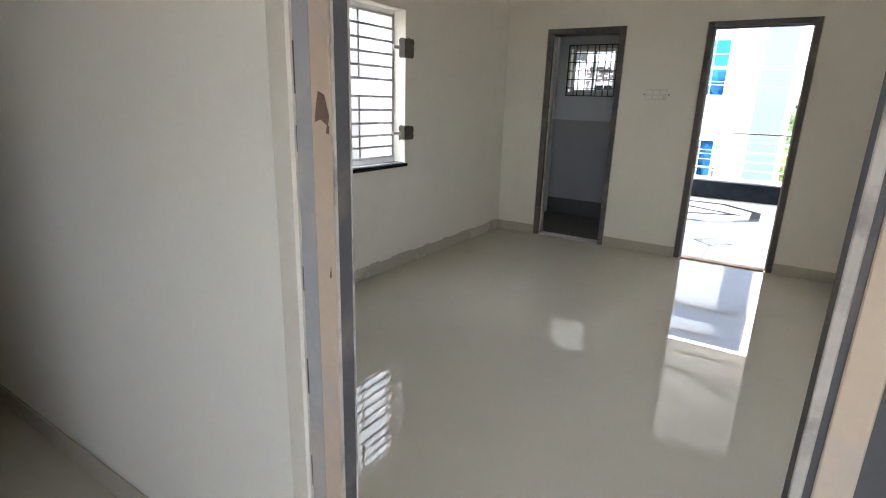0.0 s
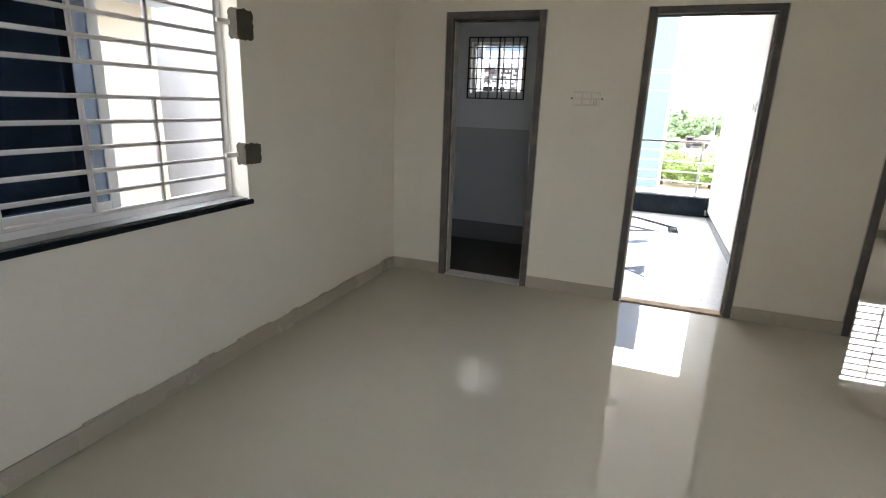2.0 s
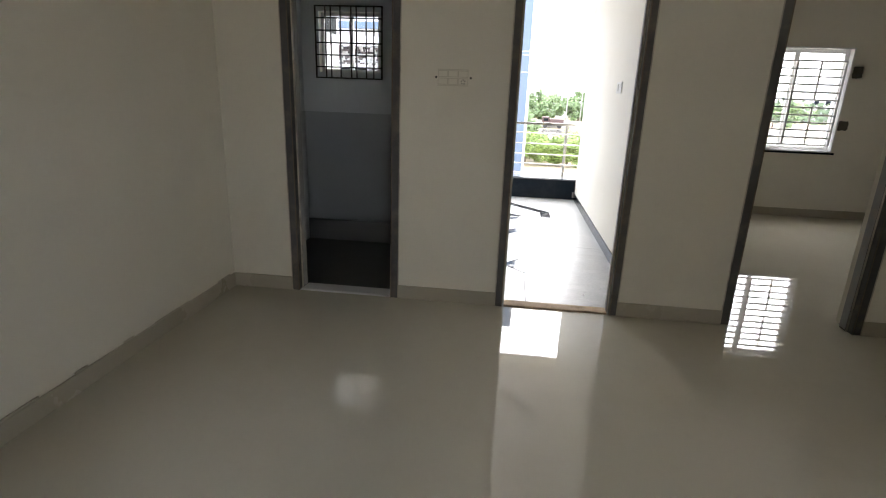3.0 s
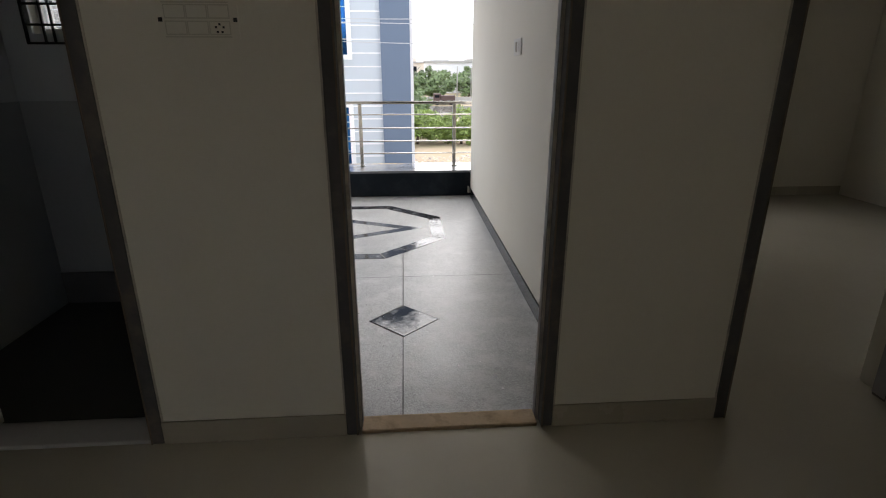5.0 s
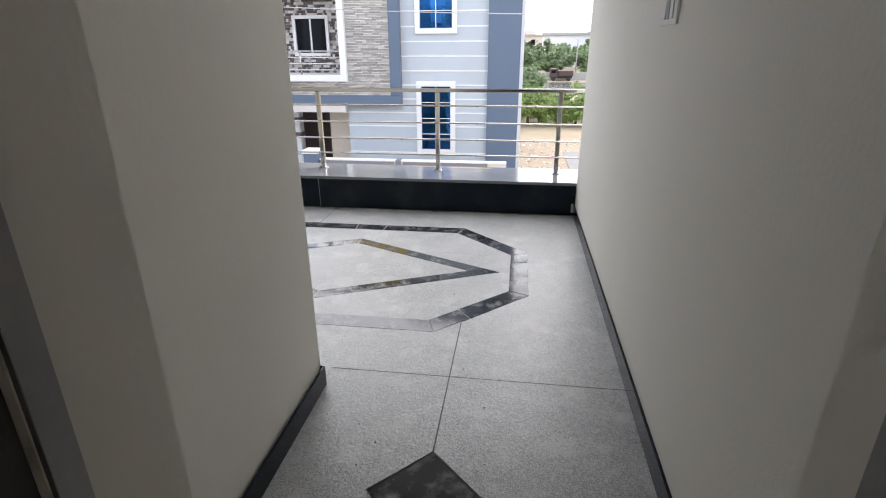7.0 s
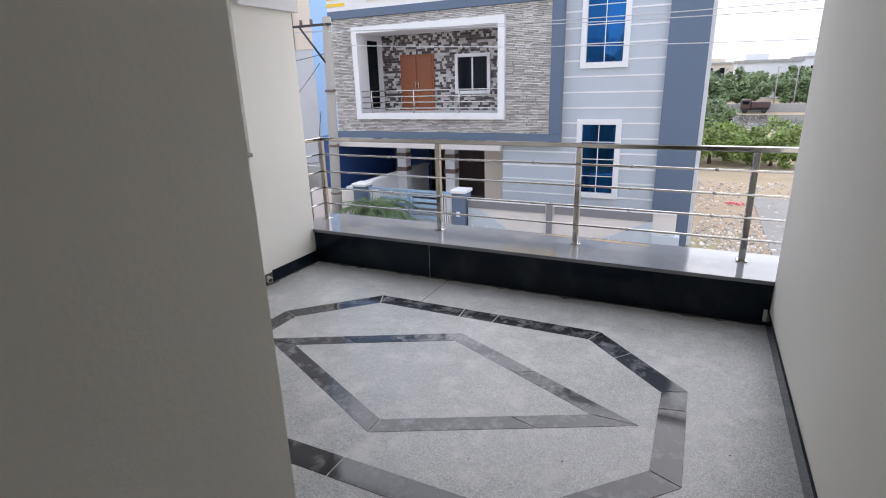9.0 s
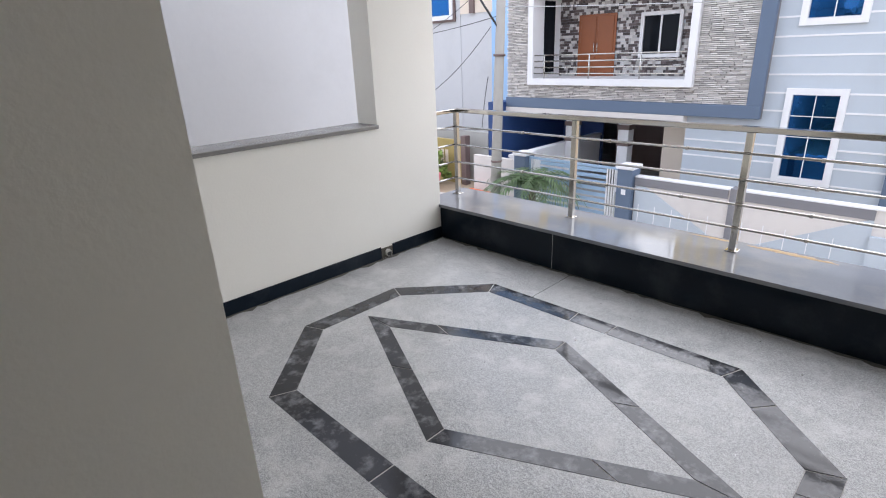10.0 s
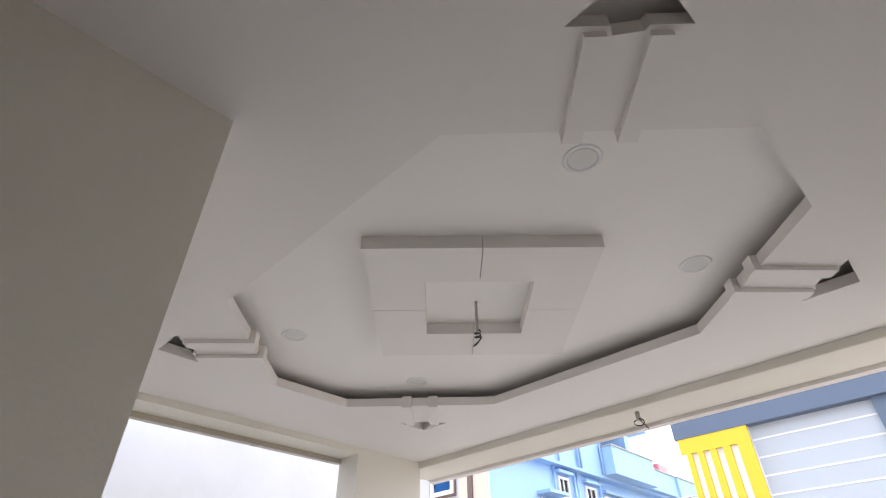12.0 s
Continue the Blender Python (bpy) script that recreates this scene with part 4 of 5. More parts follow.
# ---- neighbours on the near side ----
def plain_house(name, x0, x1, y0, y1, z1, mat, label, parapet=True):
    ob = thing(name, label, "house")
    part("wall", boxes((x0, x1, y0, y1, GZ, z1)), mat, ob)
    if parapet:
        part("parapet", boxes((x0, x1, y0, y0 + .15, z1, z1 + .7), (x0, x1, y1 - .15, y1, z1, z1 + .7), (x0, x0 + .15, y0 + .15, y1 - .15, z1, z1 + .7), (x1 - .15, x1, y0 + .15, y1 - .15, z1, z1 + .7)), mat, ob)
    return ob


plain_house("neighbour_house", -9, -4.1, .4, 4.95, 7.0, HWALL, "plain white rendered wall of the house next door")
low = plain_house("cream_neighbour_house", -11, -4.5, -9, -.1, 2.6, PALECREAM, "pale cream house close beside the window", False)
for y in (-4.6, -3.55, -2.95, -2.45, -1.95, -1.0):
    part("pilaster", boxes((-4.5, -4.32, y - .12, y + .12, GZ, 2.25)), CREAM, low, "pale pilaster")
part("eave", boxes((-4.499, -4.1, -9, -.05, 2.25, 2.42)), LGREY, low, "grey projecting eave slab")


GW = -4.5                      # feet of the buildings, below the ground
# ---- house across the street ----
house = thing("street_house", "grey two-storey house with stone cladding and yellow striped parapet", "house")
HY = 14.3
SX0, SX1, EX = -2.71, -.37, .47
part("wall", boxes((SX0 - .01, EX - .06, HY + .2, HY + 9, GW, 6.2), (-9.6, SX0 - .01, HY + 1.3, HY + 9, -.62, 3.2), bevel=0), LGREY, house, "pale grey rendered wall")
part("corner_column", boxes((SX1, EX, HY + .08, HY + 3.0, GW, 6.2)), BGREY, house, "slate grey corner column")
part("side_trim", boxes((EX + .0005, EX + .09, HY + .3, HY + 9, GW + .8, 6.2)), HWHITE, house)
part("cornice", boxes((-4.32, EX + .05, HY - .04, HY + 1.0, 5.20, 5.62), (SX0 - .01, EX + .05, HY + .05, HY + 1, 6.2, 6.45)), BGREY, house, "slate grey cornice")
# white lines on the striped wall
lines = [-1.75 + .37 * k for k in range(21)]
windows = ((-2.32, -1.20, 1.40, 3.36), (-2.32, -1.24, -1.78, .20))
for z in lines:
    segs = [(SX0, SX1)]
    for a, b, z0, z1 in windows:
        if z0 - .02 < z < z1 + .02:
            segs = [(SX0, a), (b, SX1)]
    for a, b in segs:
        part("groove_line", boxes((a, b, HY + .19, HY + .2005, z - .018, z + .018)), HWHITE, house)


def tall_window(parent, x0, x1, y, z0, z1, cols, rows, glass_mat, w=.13):
    ob = part("window", frame_ring(x0, x1, z0, z1, w, y - .06, y + .03, 'y'), HWHITE, parent, "white window surround")
    ix0, ix1, iz0, iz1 = x0 + w, x1 - w, z0 + w, z1 - w
    dx, dz = (ix1 - ix0) / cols, (iz1 - iz0) / rows
    for i in range(cols):
        for j in range(rows):
            pn = part("pane", boxes((ix0 + i * dx + .012, ix0 + (i + 1) * dx - .012, y - .012, y - .004, iz0 + j * dz + .012, iz0 + (j + 1) * dz - .012)), glass_mat, ob)
    part("glazing_bar", boxes(*[(ix0 + i * dx - .009, ix0 + i * dx + .009, y - .022, y - .001, iz0, iz1) for i in range(1, cols)], *[(ix0, ix1, y - .020, y - .001, iz0 + j * dz - .008, iz0 + j * dz + .008) for j in range(1, rows)]), HWHITE, ob)
    return ob


for a, b, z0, z1 in windows:
    tall_window(house, a, b, HY + .2, z0, z1, 2, 4, BLUEGLASS)
# projecting stone-clad block with a framed balcony
OX0, OX1, OZ0, OZ1 = -8.80, -4.19, .20, 2.73
BXa, BXb = -9.62, -2.71
core = HY + .10
part("block", boxes((BXa, OX0, core, HY + 1.3, -.45, 3.2), (OX1, BXb, core, HY + 1.3, -.45, 3.2), (OX0, OX1, core, HY + 1.3, -.45, OZ0), (OX0, OX1, core, HY + 1.3, OZ1, 3.2)), CLADBED, house, "dark bed behind the stone cladding")
part("border", boxes((BXa, BXb, HY - .02, core, -.45, -.17), (BXa, BXb, HY - .02, core, 2.985, 3.2), (-3.0, BXb, HY - .02, core, -.17, 2.985), bevel=.01), BGREY, house, "slate grey border of the stone block")
part("balcony_frame", frame_ring(OX0, OX1, OZ0, OZ1, .17, HY - .08, HY + 1.29, 'y'), HWHITE, house, "white balcony surround")
part("slab_edge", boxes((BXa, -4.3, HY - .02, HY + 1.3, -.63, -.452)), WALLCREAM, house, "pale slab edge over the car porch")
by = HY + 1.30
part("side_window", boxes((OX0 + .175, OX0 + .20, HY + .45, HY + .95, .5, 2.4)), DARKGLASS, house)
dr_ = part("door", boxes((-7.99, -6.84, by - .06, by - .0305, .37, 1.99), bevel=.006), TEAK, house, "brown double timber door")
for k in (0, 1):
    part("leaf_panel", boxes((-7.92 + k * .535, -7.44 + k * .535, by - .075, by - .0605, .45, 1.93), bevel=.012), TEAK, dr_)
    part("handle", tubes([((-7.47 + k * .1, by - .09, 1.0), (-7.47 + k * .1, by - .09, 1.25))], .015, 8), STEEL, dr_)
w_ = part("window", frame_ring(-6.15, -5.06, .83, 1.94, .09, by - .09, by - .03, 'y'), HWHITE, house, "white framed window")
for k in (0, 1):
    part("pane", boxes((-6.05 + k * .465, -5.63 + k * .465, by - .05, by - .04, .93, 1.84)), DARKGLASS, w_)
part("mullion", boxes((-5.63, -5.585, by - .075, by - .035, .92, 1.85)), HWHITE, w_)
for z in (.50, .66, .82, .98):
    part("balcony_rail", tubes([((OX0 + .17, HY + .02, z), (OX1 - .17, HY + .02, z))], .018, 8), STEEL, house)
for x in (-8.3, -6.9, -5.5):
    part("balcony_post", tubes([((x, HY + .02, OZ0 + .17), (x, HY + .02, .98))], .022, 8), STEEL, house)
# mosaic cladding on the back wall
verts, faces = [], []
rnd = random.Random(7)


def add_block(x0, x1, y0, y1, z0, z1):
    b = len(verts)
    verts.extend([(x, y, z) for x in (x0, x1) for y in (y0, y1) for z in (z0, z1)])
    faces.extend([tuple(b + i for i in q) for q in ((0, 1, 3, 2), (4, 6, 7, 5), (0, 4, 5, 1), (2, 3, 7, 6), (0, 2, 6, 4), (1, 5, 7, 3))])


pale, dark = ([], []), ([], [])
z = OZ0 + .17
while z < OZ1 - .17:
    x = OX0 + .17 - rnd.uniform(0, .2)
    while x < OX1 - .17:
        w = rnd.choice((.065, .095, .13))
        x0, x1 = max(x, OX0 + .17), min(x + w, OX1 - .17)
        hid = (-8.0 < (x0 + x1) / 2 < -6.83 and z < 1.95) or (-6.13 < (x0 + x1) / 2 < -5.08 and .86 < z < 1.86)
        if x1 - x0 > .02 and not hid:
            verts, faces = pale if rnd.random() < .42 else dark
            add_block(x0, x1 - .006, by - .02 - rnd.uniform(0, .015), by - .001, z, z + .069)
        x += w
    z += .074
for (verts, faces), mat_, words in ((pale, MOSAIC_W, "white mosaic cladding pieces"), (dark, MOSAIC, "dark brown and black mosaic cladding pieces")):
    me = bpy.data.meshes.new("mosaic")
    me.from_pydata(verts, [], faces)
    me.materials.append(mat_)
    mo = new("mosaic_cladding", me)
    mo.parent = house
    tagged(mo, words, kind="stuff")
# ledge stones round the balcony frame, each on its own
HEX = ((0, .55), (.05, .05), (.95, 0), (1, .45), (.94, 1), (.06, .95))


def lens_stone(vs, fs, x, y, z, w, d, h):
    """A split stone with pointed ends and a smaller, tilted front."""
    b = len(vs)
    t = rnd.uniform(-.25, .25)
    vs.extend([(x + u * w, y, z + v * h) for u, v in HEX])
    vs.extend([(x + (.5 + (u - .5) * .95) * w, y - d * (1 + t * (u - .5)), z + (.5 + (v - .5) * .74) * h) for u, v in HEX])
    fs.append(tuple(range(b + 6, b + 12)))
    fs.extend([(b + i, b + (i + 1) % 6, b + 6 + (i + 1) % 6, b + 6 + i) for i in range(6)])


STONE_MESHES = []
for k in range(7):
    verts, faces = [], []
    lens_stone(verts, faces, 0, 0, 0, 1, rnd.uniform(.35, .85), 1)
    me = bpy.data.meshes.new("ledge_stone")
    me.from_pydata(verts, [], faces)
    me.materials.append(STONE)
    STONE_MESHES.append(me)
CH = .041
rows_ = int(round((2.985 + .17) / CH))
CH = (2.985 + .17) / rows_
verts, faces = [], []
for r in range(rows_):
    z0 = -.17 + r * CH
    spans = [(BXa, -3.0)]
    if OZ0 - CH * .8 < z0 < OZ1 - CH * .2:
        spans = [(BXa, OX0), (OX1, -3.0)]
    for a, b in spans:
        x = a
        while x < b - .01:
            w = min(rnd.uniform(.12, .30), b - x)
            if b - x - w < .1:
                w = b - x
            if x >= OX1 - .3 and .9 < z0 < 2.45:
                shared("ledge_stone", rnd.choice(STONE_MESHES), house, Matrix.Translation((x - .006, core, z0 + .001)) @ Matrix.Diagonal((w + .012, .10, CH - .001, 1)))
            else:
                lens_stone(verts, faces, x - .006, core, z0 + .001, w + .012, rnd.uniform(.035, .085), CH - .001)
            x += w
me = bpy.data.meshes.new("ledge_stone_rest")
me.from_pydata(verts, [], faces)
me.materials.append(STONE_I)
ls = new("ledge_stone_rest", me)
ls.parent = house
tagged(ls, "grey split ledge stones round the balcony", kind="stuff")
# parapet with yellow coping, stripes and roof railing
part("parapet", boxes((BXa, -8.19, HY, HY + .15, 3.2, 3.90), (-8.19, -4.15, HY, HY + .15, 3.2, 3.40)), HWHITE, house)
part("coping", boxes((BXa - .03, -8.13, HY - .04, HY + .19, 3.90, 4.02), (-8.25, -8.13, HY - .04, HY + .19, 3.40, 3.90), (-8.13, -4.15, HY - .04, HY + .19, 3.40, 3.50)), YELLOW, house, "yellow coping")
for k in range(3):
    part("yellow_bar", boxes((BXa, BXa + .62 - k * .05, HY - .025, HY - .0005, 3.32 + k * .18, 3.40 + k * .18)), YELLOW, house)
part("stripe_wall", boxes((-4.15, SX0, HY + .05, HY + .3, 3.2, 5.2)), HWHITE, house)
part("stripe_top", boxes((-4.26, SX0 + .01, HY - .02, HY + .0495, 4.8605, 5.198)), YELLOW, house, "yellow top band")
for x0, x1 in ((-4.14, -4.02), (-3.88, -3.75), (-3.60, -3.46), (-3.31, -3.15), (-2.99, SX0 + .005)):
    part("yellow_stripe", boxes((x0, x1, HY - .02, HY + .0495, 3.21, 4.859)), YELLOW, house)
for z in (3.62, 3.74, 3.86, 4.0):
    part("roof_rail", tubes([((-8.1, HY + .1, z), (-4.15, HY + .1, z))], .02 if z > 3.9 else .012, 8), BARWHITE, house)
for x in (-7.9, -6.6, -5.3, -4.3):
    part("roof_post", tubes([((x, HY + .1, 3.5), (x, HY + .1, 4.0))], .02, 8), BARWHITE, house)
# car porch
part("porch_back", boxes((-9.6, SX0 - .02, HY + 6.0, HY + 6.1, GW, -.63)), CONCRETE, house)
part("porch_side", boxes((-10.0, -9.62, HY - .4, HY + 6, GW, -.3)), NAVY, house, "deep blue porch side wall")
part("porch_blue_wall", boxes((-9.6, -8.1, HY + 3.2, HY + 3.3, GW, -.63)), NAVY, house, "deep blue porch wall")
part("porch_back_wall", boxes((-8.1, -5.6, HY + 4.2, HY + 4.3, GW, -.63)), BROWNTRIM, house, "grey porch back wall")
part("porch_side_wall", boxes((-5.15, -4.3, HY + 1.0, HY + 1.2, GW, -.63)), CREAM, house, "beige wall beside the porch")
part("porch_front_wall", boxes((-4.3, SX0 - .0105, HY + .2, HY + 1.29, GW, -.4505)), LGREY, house, "pale grey rendered wall under the stone block")
for z in lines:
    if z < -.5:
        part("groove_line", boxes((-4.3, SX0 - .0005, HY + .19, HY + .1995, z - .018, z + .018)), HWHITE, house)
for x, y in ((-8.0, HY + 1.2), (-6.3, HY + 1.2)):
    c = part("porch_column", boxes((x - .16, x + .16, y - .16, y + .16, GW, -.63), bevel=.01), HWHITE, house, "white porch column with dark bands")
    for zb in (-1.5, -1.05):
        part("band", boxes((x - .18, x + .18, y - .18, y + .18, zb, zb + .13)), BROWNTRIM, c)
part("porch_low_wall", boxes((-8.32, -8.16, HY - 1.5, HY + 3.19, GW, -1.62), (-8.36, -8.12, HY - 1.5, HY + 3.19, -1.62, -1.55)), HWHITE, house, "white low wall beside the porch")
part("porch_floor", boxes((-9.6, SX0, HY - 1.6, HY + 6, -2.95, -2.84)), CONCRETE, house)

# compound wall and gate
CWY = 12.3
cw = thing("compound_wall", "white compound wall with grey panels and slate pillars", "wall")
part("wall", boxes((-4.42, .25, CWY, CWY + .15, GW, -1.60), (-9.2, -7.67, CWY, CWY + .15, GW, -1.6)), WALLCREAM, cw)
part("coping", boxes((-4.42, .25, CWY - .03, CWY + .18, -1.60, -1.572)), HWHITE, cw)
part("top_band", boxes((-4.42, -2.5, CWY - .025, CWY - .0005, -1.78, -1.601), (-2.28, -.2, CWY - .025, CWY - .0005, -1.78, -1.601)), TOPBAND, cw, "dark grey band under the coping")
part("base_band", boxes((-4.42, .25, CWY - .03, CWY - .0005, GW, -2.75)), BGREY, cw)
for x0, x1 in ((-4.40, -2.50), (-2.28, -.2)):
    m_ = (x0 + x1) / 2
    for pts in ([[(x0, -1.79), (x0 + .25, -1.79), (x1 - .1, -2.7), (x0, -2.7)]] if x0 < -3 else [[(x1, -1.75), (x0 + .2, -2.7), (x1, -2.7)]]):
        bm = prism([(p, q) for p, q in pts], 0, .02)
        bmesh.ops.transform(bm, matrix=Matrix.Translation((0, CWY - .001, 0)) @ Matrix(((1, 0, 0, 0), (0, 0, -1, 0), (0, 1, 0, 0), (0, 0, 0, 1))), verts=bm.verts)
        part("grey_panel", bm, LGREY, cw)
    for k in range(5):
        part("joint_line", boxes((x0 + .1 + k * .37, x0 + .115 + k * .37, CWY - .026, CWY - .0215, -2.7, -2.2)), HWHITE, cw)
part("pillar", boxes((-2.46, -2.33, CWY - .05, CWY + .2, GW, -1.56)), TOPBAND, cw)
part("pillar", boxes((-.2, .34, CWY - .1, CWY + .3, GW, -2.05)), LGREY, cw)
for x0, x1, h in ((-4.78, -4.44, -1.40), (-7.66, -7.32, -1.40)):
    p = part("pillar", boxes((x0, x1, CWY - .15, CWY + .25, GW, h - .03)), BGREY, cw, "slate grey gate pillar")
    part("cap", boxes((x0 - .035, x1 + .035, CWY - .185, CWY + .285, h - .03, h + .05), bevel=.015), HWHITE, p, "white cap")
part("box_plate", boxes((-4.66, -4.56, CWY - .16, CWY - .1505, -2.0, -1.88)), HWHITE, cw)
gate = thing("gate", "blue-grey steel gate with slats and white end bars", "gate")
for g0, g1, s in ((-7.31, -6.07, 1), (-6.04, -4.79, -1)):
    part("gate_frame", frame_ring(g0, g1, -3.15, -1.45, .06, CWY + .02, CWY + .06, 'y'), GATEBLUE, gate)
    a, b = (g0 + .35, g1 - .06) if s > 0 else (g0 + .06, g1 - .35)
    for k in range(11):
        part("slat", boxes((a, b, CWY + .025, CWY + .05, -3.06 + k * .145, -2.975 + k * .145)), GATEBLUE, gate)
    e0 = g0 + .08 if s > 0 else g1 - .33
    for k in range(4):
        part("end_bar", boxes((e0 + k * .065, e0 + .03 + k * .065, CWY + .0, CWY + .019, -3.1, -1.5)), HWHITE, gate)

# ---- electric pole, lines ----
pole = thing("electric_pole", "weathered concrete electric pole with cross-arm and cables", "utility pole")
bm = bmesh.new()
tube(bm, (-7.85, 11.5, GW), (-7.55, 11.5, 2.75), .15, .10, 8)
part("shaft", bm, POLE, pole)
part("cross_arm", boxes((-8.62, -7.4, 11.40, 11.46, 2.56, 2.61)), BARBLACK, pole)
part("brace", tubes([((-8.3, 11.42, 2.56), (-7.62, 11.42, 1.75))], .025, 6), BARBLACK, pole)
for x in (-8.55, -8.25, -7.95):
    part("insulator", tubes([((x, 11.43, 2.62), (x, 11.43, 2.72))], .035, 10), BROWNTRIM, pole)
for z in (1.1, -.2, -1.4):
    part("strap", tubes([((-7.62 + (z - 1.1) * .04, 11.5, z), (-7.62 + (z - 1.1) * .04, 11.5, z + .05))], .14, 8), BROWNTRIM, pole)


def cable(a, b, sag, r=.012, mat=None):
    a, b = Vector(a), Vector(b)
    pts = [a.lerp(b, k / 16) - Vector((0, 0, sag * 4 * (k / 16) * (1 - k / 16))) for k in range(17)]
    ob = solid("power_line", polyline(pts, r, 5), mat or WIRE)
    return tagged(ob, "thin grey" + " power line hung across the street" if mat else "thin black power line hung across the street", "power line", "power lines")


cable((-8.55, 11.43, 2.72), (14, 11.5, 3.1), .35, .0085, ALLOY)
cable((-8.25, 11.43, 2.72), (14, 11.7, 2.75), .3, .0085, ALLOY)
cable((-7.6, 11.5, 2.4), (14, 11.4, 2.35), .4, .0085, ALLOY)
cable((-7.62, 11.38, 2.2), (-14.5, 10.2, 1.9), .25, .008)
cable((-7.75, 11.36, 2.0), (-11.8, 9.6, .35), .95, .008)
cable((-7.85, 11.36, .9), (-8.05, 11.34, -.35), -.12, .009)
cable((-8.05, 11.34, -.35), (-11.8, 9.6, -.25), .06, .009)
cable((-8.5, 11.43, 2.6), (-14, 12, 1.3), .3, .007)

# ---- white and cream house, blue house ----
wh = thing("cream_house", "white and cream rendered house with small blue windows", "house")
part("wall", boxes((-22, -13.95, 17, 18.2, GW, 9)), HWALL, wh)
slant = [(-13.95, 17), (-12.4, 17), (-13.9, 18.6), (-13.95, 18.6)]
part("cream_wall", prism(slant, 2.4, 9), CREAM, wh, "cream upper wall")
part("lower_wall", prism([(-13.95, 17.02), (-12.45, 17.02), (-13.9, 18.6), (-13.95, 18.6)], GW, 2.4), HWALL, wh)
part("trim_strip", boxes((-13.45, -13.22, 16.93, 17, 2.4, 9)), BROWNTRIM, wh)
for x0, x1, z0, z1 in ((-15.4, -14.15, 5.9, 6.85), (-15.7, -14.25, 2.25, 3.2), (-17.6, -16.7, -1.0, 1.6)):
    w = part("window", frame_ring(x0, x1, z0, z1, .16, 16.88, 17.0, 'y'), HWHITE, wh)
    part("trim", frame_ring(x0 - .08, x1 + .08, z0 - .08, z1 + .08, .08, 16.93, 17.0, 'y'), BROWNTRIM, w)
    part("pane", boxes((x0 + .17, x1 - .17, 16.95, 16.96, z0 + .17, z1 - .17)), BLUEGLASS, w)
part("garden_wall", boxes((-22, -10.1, 14.0, 14.15, GW, -1.3)), CONCRETE, wh, "plain grey garden wall")
og = thing("ochre_gate", "ochre painted sheet metal gate with raised digits", "gate")
part("sheet", boxes((-12.6, -10.75, 13.5, 13.56, GW + .05, -1.45), bevel=.01), OCHRE, og)
part("post", boxes((-10.74, -10.55, 13.42, 13.64, GW, -1.3)), BROWNTRIM, og)
for k in range(4):
    part("raised_bar", boxes((-12.1 + k * .2, -11.98 + k * .2, 13.48, 13.4995, -2.2, -1.8)), CREAM, og)
crate = thing("orange_crate", "orange plastic crate standing by the street", "crate")
cx0, cx1, cy0, cy1 = -9.25, -8.45, 11.8, 12.2
bm = boxes((cx0, cx1, cy0, cy1, GZ + .03, GZ + .09), (cx0, cx0 + .05, cy0, cy1, GZ + .09, GZ + .36), (cx1 - .05, cx1, cy0, cy1, GZ + .09, GZ + .36), (cx0 + .05, cx1 - .05, cy0, cy0 + .05, GZ + .09, GZ + .36), (cx0 + .05, cx1 - .05, cy1 - .05, cy1, GZ + .09, GZ + .36), bevel=.01)
part("body", bm, ORANGE, crate)

bh = thing("blue_house", "sky-blue three-storey house with balconies, canopies and pipes", "house")
UX, LX = -14.1, -14.5          # faces of the upper and the lower storeys
part("wall", boxes((-24, LX, 19.2, 41, GW, 8.75)), BLUE, bh)
part("upper_wall", boxes((-24, UX, 20.4, 28.6, 8.76, 13.2), (-24, UX, 31.7, 32.2, 8.76, 13.2), (-24, UX - 1.6, 28.6, 31.7, 8.76, 13.2)), BLUE, bh)
part("slab_edge", boxes((LX, UX + .06, 19.2, 41, 8.6, 8.755)), BLUE, bh)
part("roof_overhang", boxes((-24, UX + .35, 20.4, 34.6, 13.2, 13.7), (-15.4, UX + .3, 33.4, 34.4, 12.2, 13.2)), BLUE, bh)
part("balcony_front", boxes((UX, UX + .75, 28.5, 33.2, 8.76, 10.2), (UX - .1, UX + .35, 33.2, 36.8, 8.76, 9.95), (UX - .2, UX + .5, 36.8, 41, 8.76, 9.9)), BLUE, bh, "sky-blue balcony parapet")
part("parapet_cap", boxes((UX - .02, UX + .8, 28.45, 33.25, 10.2, 10.28), (UX - .12, UX + .4, 33.25, 36.8, 9.95, 10.02), (UX - .22, UX + .55, 36.8, 41, 9.9, 9.97)), CONCRETE, bh, "grey parapet cap")
part("balcony_door", boxes((UX - 1.6, UX - 1.56, 28.9, 31.2, 8.8, 12.6)), DARKGLASS, bh, "dark balcony door")
for y0, y1, z0, z1, can in ((22.95, 24.1, 5.7, 7.0, True), (24.6, 25.5, 7.2, 8.2, False), (27.0, 28.0, 7.0, 8.1, False), (28.8, 31.3, 5.2, 7.85, False), (33.6, 35.0, 6.0, 7.2, False)):
    w = part("window", frame_ring(y0, y1, z0, z1, .12, LX, LX + .1, 'x'), HWHITE, bh, "white window frame")
    part("pane", boxes((LX + .02, LX + .03, y0 + .12, y1 - .12, z0 + .12, z1 - .12)), DARKGLASS, w)
    part("canopy", boxes((LX, LX + (.75 if can else .3), y0 - .15, y1 + .2, z1 + .12, z1 + .26)), BLUE, w)
    part("mullion", boxes((LX + .03, LX + .08, (y0 + y1) / 2 - .03, (y0 + y1) / 2 + .03, z0 + .12, z1 - .12)), HWHITE, w)
